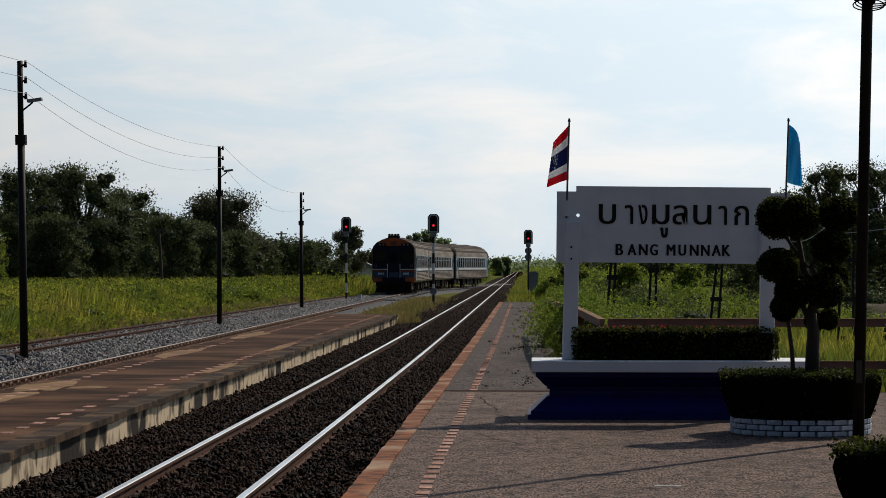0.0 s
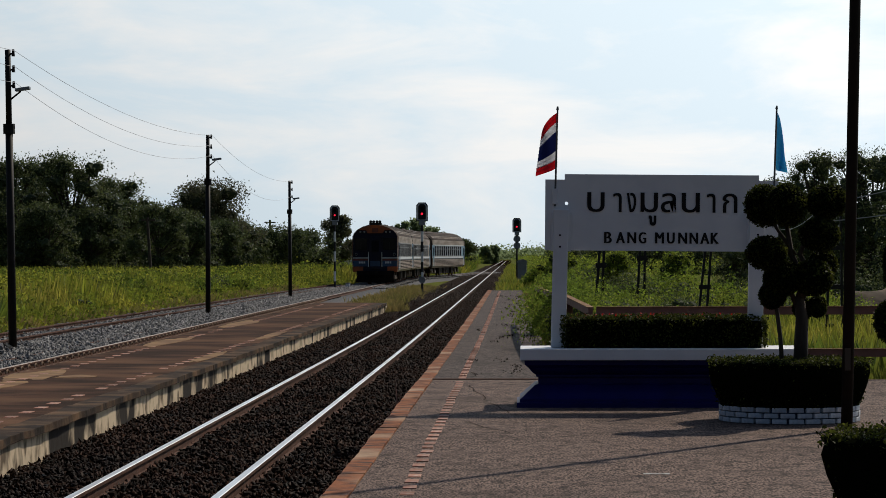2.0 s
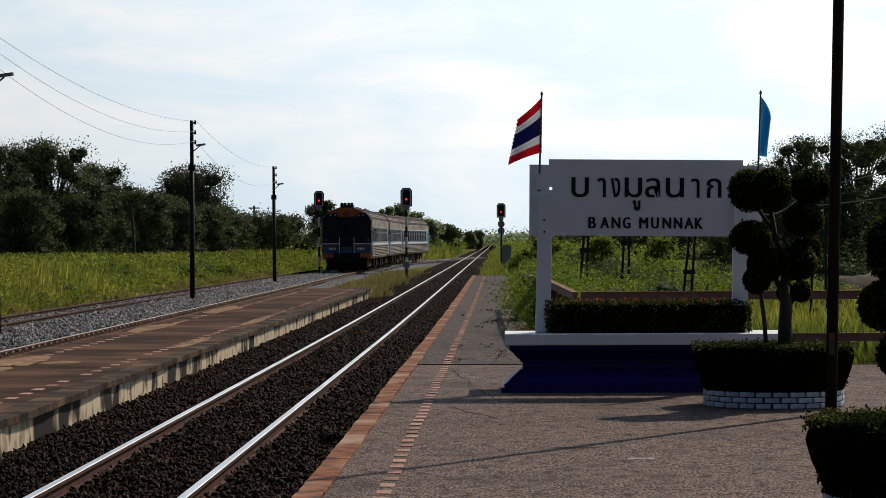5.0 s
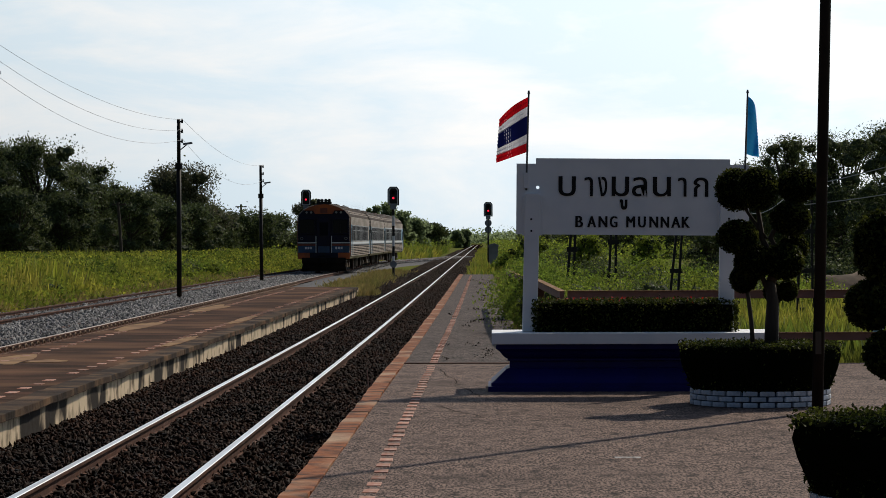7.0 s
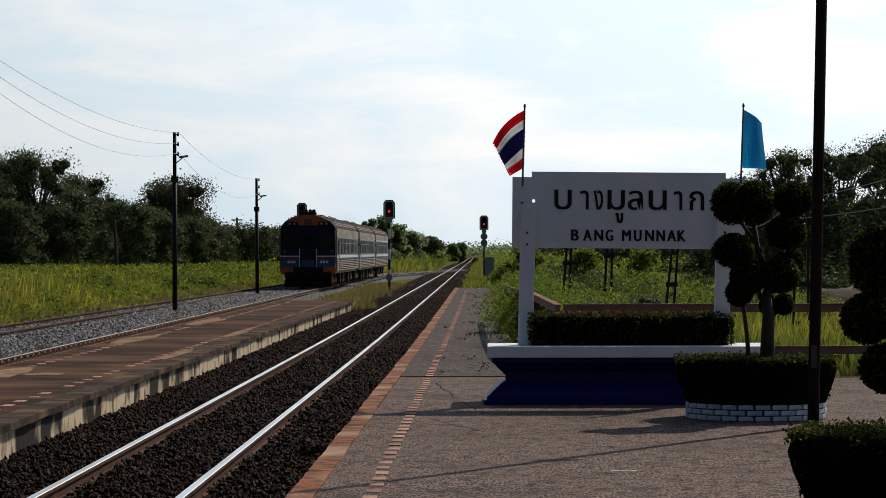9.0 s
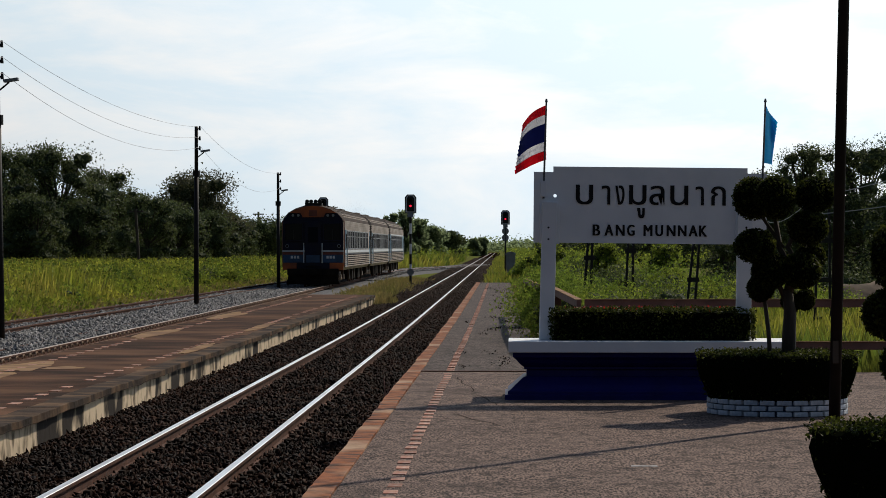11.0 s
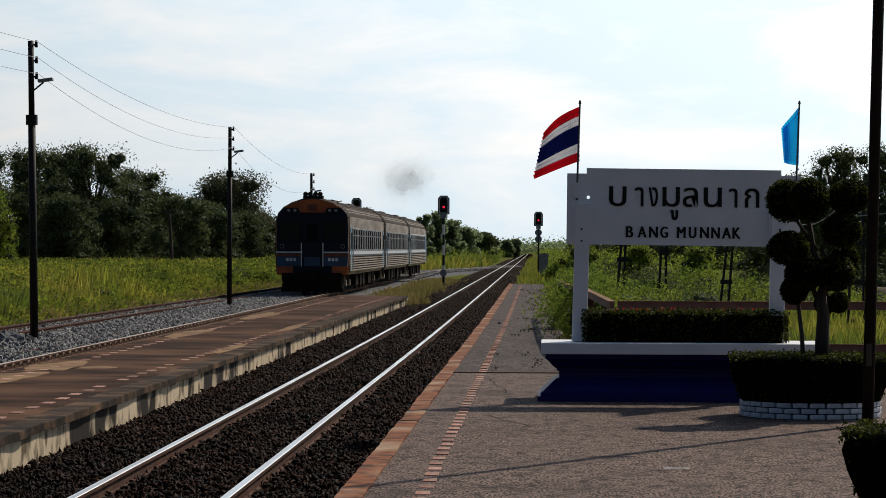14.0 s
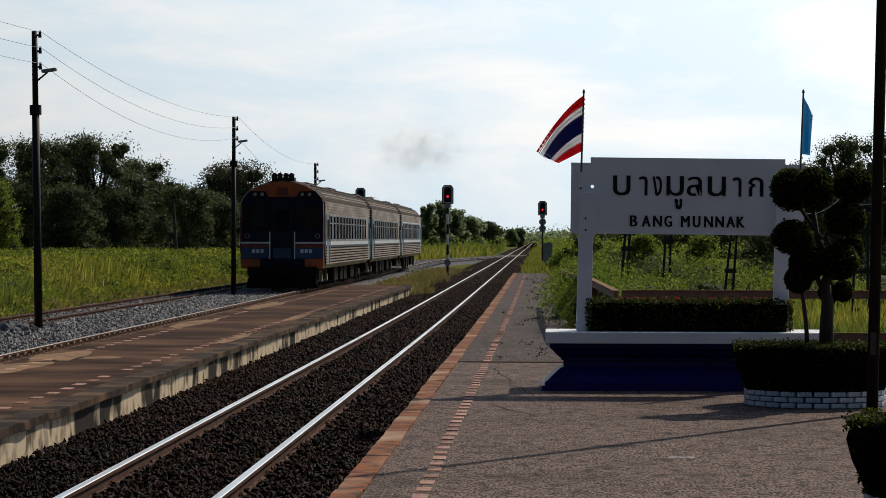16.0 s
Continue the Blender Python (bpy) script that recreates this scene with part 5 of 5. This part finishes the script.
# leading end
for s in (-1, 1):
    w = on_front("windscreen", s * 0.87 - 0.38, s * 0.87 + 0.38, 2.13, 2.86, screen_glass, 0.035, 0.02, "dark cab window")
    for a, b, c0, d0 in ((-0.43, -0.38, 2.08, 2.91), (0.38, 0.43, 2.08, 2.91), (-0.38, 0.38, 2.86, 2.91), (-0.38, 0.38, 2.08, 2.13)):
        on_front("screen_frame", s * 0.87 + a, s * 0.87 + b, c0, d0, train_navy, 0.05, 0.005, parent=w)
    on_front("wiper", s * 0.87 - 0.02, s * 0.87 + 0.005, 2.15, 2.6, signal_black, 0.055, 0.002, parent=w)
    on_front("blue_panel", s * 0.88 - 0.46, s * 0.88 + 0.46, 1.12, 1.47, train_blue, 0.022, 0.005, "faded blue panel")
    on_front("maroon_band", s * 0.88 - 0.48, s * 0.88 + 0.48, 1.475, 1.585, train_maroon, 0.020, 0.004, "worn red-brown band")
    on_front("cab_panel", s * 0.88 - 0.46, s * 0.88 + 0.46, 1.69, 2.05, train_navy, 0.018, 0.02, "navy panel under the cab window")
    on_front("orange_corner", s * 1.05 - 0.31, s * 1.05 + 0.31, 0.78, 1.11, train_orange, 0.022, 0.02, "orange lower corner")
    on_front("silver_line", s * 0.88 - 0.50, s * 0.88 + 0.50, 1.605, 1.665, train_white, 0.03, 0.004, "pale line across the front")
    for k in (0, 1):
        part("headlight", tubed((s * (0.66 + 0.24 * k), H + 0.02, 3.23), (s * (0.66 + 0.24 * k), H - 0.06, 3.23), 0.085, 0.085, 14), train_black, lead_car, "headlight in a dark rim")
        part("headlight_lens", tubed((s * (0.66 + 0.24 * k), H - 0.055, 3.23), (s * (0.66 + 0.24 * k), H - 0.07, 3.23), 0.062, 0.062, 14), lamp_glass, lead_car, "round glass lens")
    part("grab_rail", tubed((s * 0.41, H - 0.09, 1.1), (s * 0.41, H - 0.09, 2.0), 0.022, seg=6), train_white, lead_car, "pale grab rail")
    for k in range(3):
        on_front("lettering_bar", s * 0.8 - 0.2 + 0.14 * k, s * 0.8 - 0.1 + 0.14 * k, 1.30, 1.42, train_white, 0.028, 0.003, "worn white lettering")
    part("tail_lamp", tubed((s * 1.16, H, 1.86), (s * 1.16, H - 0.05, 1.86), 0.08, 0.08, 12), box_grey, lead_car, "unlit marker lamp")
    part("marker_lens", tubed((s * 1.16, H - 0.045, 1.86), (s * 1.16, H - 0.06, 1.86), 0.058, 0.058, 12), train_black, lead_car, "dark lens")
    part("edge_strip", loft(bmesh.new(), [[(s * 1.375, y, 0.95), (s * 1.415, y, 1.4), (s * 1.415, y, 2.35), (s * 1.40, y, 3.0), (s * 1.37, y, 2.99), (s * 1.38, y, 2.35), (s * 1.38, y, 1.4), (s * 1.34, y, 0.95)] for y in (H + 0.12, H + 0.34)]), train_maroon, lead_car, "red-brown corner strip")
    on_front("step", s * 0.95 - 0.2, s * 0.95 + 0.2, 0.28, 0.34, train_black, 0.2, 0.005)
d = on_front("end_door", -0.36, 0.36, 0.95, 2.95, train_navy, 0.06, 0.01, "gangway door in the cab end")
on_front("door_window", -0.22, 0.22, 2.02, 2.7, window_glass, 0.07, 0.01, parent=d)
on_front("door_panel", -0.30, 0.30, 1.12, 1.45, train_blue, 0.065, 0.005, "faded blue lower door panel", parent=d)
CAP = [(-1.06, 3.38), (-0.78, 3.53), (-0.39, 3.66), (0, 3.70), (0.39, 3.66), (0.78, 3.53), (1.06, 3.38), (0.56, 3.37), (0.46, 3.19), (-0.46, 3.19), (-0.56, 3.37)]
part("orange_cap", loft(bmesh.new(), [[(x, y, z - 0.04) for x, z in CAP] for y in (H - 0.035, H + 0.05)]), train_orange, lead_car, "orange arch over the end door")
on_front("destination_box", -0.19, 0.19, 3.20, 3.46, train_maroon, 0.05, 0.01)
on_front("buffer_beam", -1.15, 1.15, 0.55, 0.85, train_black, 0.15, 0.02)
part("coupler", boxed(-0.16, 0.16, H - 0.55, H, 0.55, 0.85, 0.04), train_black, lead_car)
part("plough", loft(bmesh.new(), [[(-1.2, H - 0.05, 0.14), (1.2, H - 0.05, 0.14), (1.1, H - 0.1, 0.55), (-1.1, H - 0.1, 0.55)], [(-1.2, H + 0.05, 0.14), (1.2, H + 0.05, 0.14), (1.1, H, 0.55), (-1.1, H, 0.55)]]), train_black, lead_car)
for k, x in enumerate((-0.28, -0.1, 0.1, 0.28)):
    part("horn", tubed((x, H + 0.15, 3.85), (x, H + 0.75, 3.89), 0.095, 0.05, 10), signal_black, lead_car)
part("horn_mount", boxed(-0.38, 0.38, H + 0.2, H + 0.8, 3.60, 3.80, 0.02), signal_black, lead_car)
part("roof_aerial", tubed((0.75, H + 0.5, 3.5), (1.0, H + 1.6, 3.62), 0.02, seg=5), steel_grimy, lead_car)


# ---- flags on the board ----
def flag(x, lean, rows, label, cols, hoist, fly):
    """A pole with a cloth made of small stiff pieces, in rows from the top down."""
    f = empty("flag", x, 27.43, 2.25, label, "flag", "flags on the sign")
    part("flag_pole", tubed((0, 0, -0.2), (lean, 0, 0.80), 0.011, 0.009, 8), pole_grey, f)
    part("finial", tubed((lean, 0, 0.795), (lean * 1.01, 0, 0.83), 0.016, 0.008, 8), pole_grey, f)
    part("clamp", boxed(-0.03, 0.03, -0.045, 0.02, -0.18, -0.02, 0.005), sign_white, f)
    pieces = []
    w, h = fly / cols, hoist / len(rows)
    for j, mat in enumerate(rows):
        me = mesh_of("cloth_piece", boxed(-w * 0.54, w * 0.54, -0.001, 0.001, -h * 0.51, h * 0.51), mat)
        for i in range(cols):
            ob = new("cloth_piece", me)
            ob.parent = f
            pieces.append((ob, (i + 0.5) / cols, (j + 0.5) / len(rows), j))
    return f, pieces


flag_a, cloth_a = flag(0.335, 0.03, [flag_red] * 2 + [flag_white] * 2 + [flag_blue] * 4 + [flag_white] * 2 + [flag_red] * 2, "red, white and blue striped flag waving on a thin pole", 18, 0.565, 0.72)
flag_b, cloth_b = flag(2.585, 0.035, [flag_sky] * 12, "ragged sky-blue flag fluttering on a thin pole", 10, 0.60, 0.46)

# ---- exhaust smoke in loose puffs ----
PUFFS = []
for k in range(40):
    rngp = np.random.default_rng(400 + k)
    pts = rngp.normal(scale=(0.42, 0.42, 0.42), size=(3400, 3)) * rngp.uniform(0.25, 1.5, (3400, 1))
    ob = scattered("smoke_puff", SPRIG_V, SPRIG_F, pts, rngp.uniform(0.003, 0.0056, 3400), smoke_mat, seed=400 + k)
    PUFFS.append(tagged(ob, "thin brown puff of diesel exhaust smoke", "smoke", "exhaust smoke"))

# ---- kerbs, bricks and sleepers, piece by piece ----
bm = boxed(-0.085, 0.085, -1.24, 1.24, -0.30, 0.0, 0.007)
bmesh.ops.subdivide_edges(bm, edges=[e for e in bm.edges if abs(e.verts[0].co.y - e.verts[1].co.y) > 1], cuts=9)
for v in bm.verts:
    v.co += Vector((noise.noise(v.co * 2.7), 0, 0.5 * noise.noise(v.co * 3.1 + Vector((4, 0, 0))))) * 0.014
kerb_mesh = mesh_of("kerb_stone", bm, kerb_paint)
rk = random.Random(2)
y = 12.5
while y < PLAT_END:
    ob = new("kerb_stone", kerb_mesh)
    ob.parent = platform
    ob.matrix_basis = pose(-1.203 + bend(y) + rk.uniform(-0.012, 0.012), y, 0.008 + rk.uniform(-0.004, 0.004), 0, rk.uniform(-1, 1), rk.choice((0, 180)) + rk.uniform(-0.2, 0.2))
    y += 2.49
brick_mesh = mesh_of("brick", boxed(-0.046, 0.046, -0.115, 0.115, -0.03, 0.006, 0.004), brick_red)
y = 14.0
while y < 112:
    if rk.random() > 0.04 and abs(y - 33) > 0.2:
        ob = new("brick", brick_mesh)
        ob.parent = platform
        ob.matrix_basis = pose(-0.755 + bend(y) + rk.uniform(-0.008, 0.008), y, 0.0 + rk.uniform(-0.002, 0.002), 0, 0, rk.uniform(-2, 2))
    y += 0.46
island_brick = mesh_of("brick", boxed(-0.055, 0.055, -0.13, 0.13, -0.03, 0.006, 0.004), brick_red)
for row, x in ((0, -4.93), (1, -6.30)):
    y = 20.0
    while y < 84:
        if rk.random() > 0.08:
            ob = new("brick", island_brick)
            ob.parent = island
            ob.matrix_basis = pose(x + rk.uniform(-0.01, 0.01), y, -0.008, 0, 0, rk.uniform(-3, 3))
        y += 0.78
lip = boxed(-0.15, 0.15, -1.505, 1.505, -0.075, 0.0, 0.006)
bmesh.ops.subdivide_edges(lip, edges=[e for e in lip.edges if abs(e.verts[0].co.y - e.verts[1].co.y) > 1], cuts=13)
for v in lip.verts:
    if abs(v.co.y) < 1.49:
        v.co += Vector((noise.noise(v.co * 3.0), 0, 0.6 * noise.noise(v.co * 3.0 + Vector((7, 0, 0))))) * 0.022
lip_mesh = mesh_of("edge_stone", lip, lip_concrete)
y = 15.0
while y < ISL_END - 0.3:
    ob = new("edge_stone", lip_mesh)
    ob.parent = island
    ob.matrix_basis = pose(ISL_R - 0.12 + rk.uniform(-0.008, 0.008), y, -0.003 + rk.uniform(-0.003, 0.003), 0, rk.uniform(-0.5, 0.5), rk.choice((0, 180)) + rk.uniform(-0.5, 0.5))
    y += 3.01

sl = boxed(-0.95, 0.95, -0.11, 0.11, -0.2, 0.0, 0.01)
for s in (-1, 1):
    for o in (-0.085, 0.085):
        box(sl, s * 0.53 + o - 0.03, s * 0.53 + o + 0.03, -0.06, 0.06, 0.0, 0.055, 0.015)
sleeper_mesh = mesh_of("sleeper", sl, sleeper_mat)
clip = bmesh.new()
box(clip, 0.38, 0.47, -0.15, 0.15, -0.05, 0.0, 0.01)
for k in range(6):
    a0, a1 = math.pi * k / 6, math.pi * (k + 1) / 6
    tube(clip, (0.425, 0.12 * math.cos(a0), 0.03 + 0.05 * math.sin(a0)), (0.425, 0.12 * math.cos(a1), 0.03 + 0.05 * math.sin(a1)), 0.016, seg=5)
for f in clip.faces:
    f.material_index = 0
clip_mesh = mesh_of("sleeper_end", clip, clip_pale)


def sleepers(line, z, y0, y1, parent, step=0.6):
    y = y0
    while y < y1:
        ob = new("sleeper", sleeper_mesh)
        ob.parent = parent
        ob.matrix_basis = pose(line(y), y, z - 0.145)
        y += step


sleepers(main_x, RAIL_Z, 14, 95, main_track)
sleepers(loop_x, -0.235, 27, 120, loop_track)
sleepers(far_x, -0.25, 42, 120, siding_track)
y = 27.0
while y < 110:
    ob = new("rail_clip", clip_mesh)
    ob.parent = loop_track
    ob.matrix_basis = pose(loop_x(y) + 0.53 - 0.28, y, -0.300)
    y += 0.6


# ---- what moves ----
def smooth_at(rows, t):
    for (t0, a), (t1, b) in zip(rows, rows[1:]):
        if t <= t1:
            u = max(0.0, (t - t0) / (t1 - t0))
            return a + (b - a) * u
    return rows[-1][1]


FRONT = ((0, 171.0), (2, 162.2), (3.5, 155.4), (5, 148.5), (6.5, 141.6), (8, 134.7), (9, 129.9), (10.7, 120.4), (12.5, 109.8), (14.5, 97.5), (16, 87.2))
# centimetres by which each flag's free corners lie off its pole: across and below, upper corner; then the lower one
UPPER_A = ((0, -16, 16), (0.5, -32, 18), (1, -22, 20), (1.5, -36, 18), (2, -16, 19), (2.5, -33, 12), (3, -43, 33), (3.5, -29, 26), (4, -47, 25), (4.5, -30, 12), (5, -24, 20), (6, -42, 25), (6.8, -26, 18),
           (7.5, -47, 34), (8, -18, 16), (8.5, -50, 58), (9, -32, 32), (9.9, -45, 26), (10.7, -28, 18), (11.5, -15, 16), (12, -13, 31), (12.5, -33, 29), (13, -43, 39), (13.5, -47, 45), (14, -37, 25),
           (14.5, -12, 18), (15, -32, 29), (15.5, -58, 44), (16, -49, 58))
LOWER_A = ((0, -22, 6), (0.5, -32, 1), (1, -29, 5), (1.5, -29, 11), (2, -22, 7), (2.5, -47, 8), (3, -27, 7), (3.5, -33, 14), (4, -38, 8), (4.5, -39, 6), (5, -34, 11), (6, -42, 12), (6.8, -30, 10),
           (7.5, -44, 6), (8, -35, 29), (8.5, -58, 20), (9, -15, 9), (9.9, -40, 14), (10.7, -32, 12), (11.5, -30, 16), (12, -21, -3), (12.5, -16, 8), (13, -21, 13), (13.5, -31, 19), (14, -47, 17),
           (14.5, -28, 16), (15, -9, 6), (15.5, -50, 16), (16, -26, 11))
UPPER_B = ((0, 15, 19), (0.5, 22, 20), (1, 15, 13), (2, 7, 20), (3, 7, 23), (4, 9, 23), (5, 13, 22), (6.3, 11, 20), (7.5, 13, 18), (8.5, 11, 15), (9, 22, 13), (10.2, 12, 18), (11.5, 16, 16), (12.5, 16, 22),
           (13.5, -12, 20), (14.5, -16, 22), (15.5, -13, 18), (16, 13, 20))
LOWER_B = ((0, 18, 2), (0.5, 26, 3), (1, 15, 2), (2, 16, 1), (3, 16, 1), (4, 19, 0), (5, 11, 0), (6.3, 14, 1), (7.5, 16, 1), (8.5, 15, 1), (9, 28, 0), (10.2, 15, 1), (11.5, 9, 0), (12.5, 7, 1),
           (13.5, -15, -10), (14.5, -7, 0), (15.5, -6, 0), (16, 12, 0))


def corner_at(rows, t):
    """Offset of a corner at t, eased between its rows, in metres."""
    for (t0, x0, z0), (t1, x1, z1) in zip(rows, rows[1:]):
        if t <= t1:
            u = max(0.0, (t - t0) / (t1 - t0))
            u = u * u * (3 - 2 * u)
            return (x0 + (x1 - x0) * u) / 100, (z0 + (z1 - z0) * u) / 100
    return rows[-1][1] / 100, rows[-1][2] / 100


def car_pose(front, k):
    y0 = front + k * CAR_PITCH
    ya, yb = y0 + 3.65, y0 + 19.85
    a, b = Vector((loop_x(ya), ya, -0.27)), Vector((loop_x(yb), yb, -0.27))
    c = (a + b) / 2
    return Matrix.Translation(c) @ Matrix.Rotation(-math.atan2(b.x - a.x, b.y - a.y), 4, "Z")


def wave_cloth(pieces, upper, lower, hoist, fly, lean, top, phase):
    """Each piece of a cloth rides on a sheet hung between the pole and two free corners; slack goes into folds away from the eye."""
    rows = [[] for _ in pieces]
    for step in range(81):
        t = 0.2 * step
        ux, uz = corner_at(upper, t)
        lx, lz = corner_at(lower, t)

        def sheet(u, v):
            ox, oz = ux + (lx - ux) * v, uz + (lz - uz) * v
            ext = math.hypot(ox, oz)
            slack = math.sqrt(max(0.0, fly * fly - ext * ext))
            deep = 0.86 * slack * u + 0.07 * slack * math.sin(6.6 * u - 4.4 * t + phase + 1.3 * v) * math.sqrt(max(0.0, u))
            bulge = 0.06 * slack * math.sin(3.14 * u) * math.sin(2.6 * t + phase + 2.5 * v)
            return Vector((lean * (1 - 0.25 * v) + ox * u + bulge, deep, top - hoist * v - oz * (0.6 * u + 0.4 * u * u)))

        for k, (ob, u, v, j) in enumerate(pieces):
            ex = (sheet(u + 0.03, v) - sheet(u - 0.03, v)).normalized()
            ez = sheet(u, v - 0.04) - sheet(u, v + 0.04)
            ez = (ez - ex * ez.dot(ex)).normalized()
            ey = ez.cross(ex)
            m = Matrix((ex, ey, ez)).transposed().to_4x4()
            rows[k].append((t, Matrix.Translation(sheet(u, v) + Vector((0, 0.0010 * j + 0.0004 * (k % 2), 0))) @ m))
    for (ob, *_), path in zip(pieces, rows):
        walk(ob, path)


def motions():
    times = [0.5 * i for i in range(33)]
    for k, car in enumerate((lead_car, mid_car, tail_car)):
        walk(car, [(t, car_pose(smooth_at(FRONT, t), k)) for t in times])
    wave_cloth(cloth_a, UPPER_A, LOWER_A, 0.565, 0.72, 0.03, 0.765, 0.4)
    wave_cloth(cloth_b, UPPER_B, LOWER_B, 0.60, 0.46, 0.035, 0.765, 1.9)
    r = random.Random(77)
    for k, puff in enumerate(PUFFS):
        born = 11.5 + 0.025 * k
        a = r.uniform(0, 6.283)
        spread = r.uniform(0.08, 0.62)
        rise = 1.2 - 0.35 * k / 40 + r.uniform(-0.22, 0.22)
        rows = []
        for t in [0.5 * i for i in range(33)]:
            inside = Vector((loop_x(smooth_at(FRONT, min(t, born)) + 33), smooth_at(FRONT, min(t, born)) + 33, 2.6))
            age = max(0.0, t - born)
            g = age ** 0.65
            p = inside + Vector((0.95 * min(1, age * 3) + 0.17 * age + spread * age ** 0.9 * math.cos(a), spread * age ** 0.9 * math.sin(a), 1.0 * min(1, age * 2.2) + 1.08 * rise * g))
            rows.append((t, Matrix.Translation(p) @ Matrix.Rotation(0.25 * age, 4, "Y")))
        walk(puff, rows)


motions()
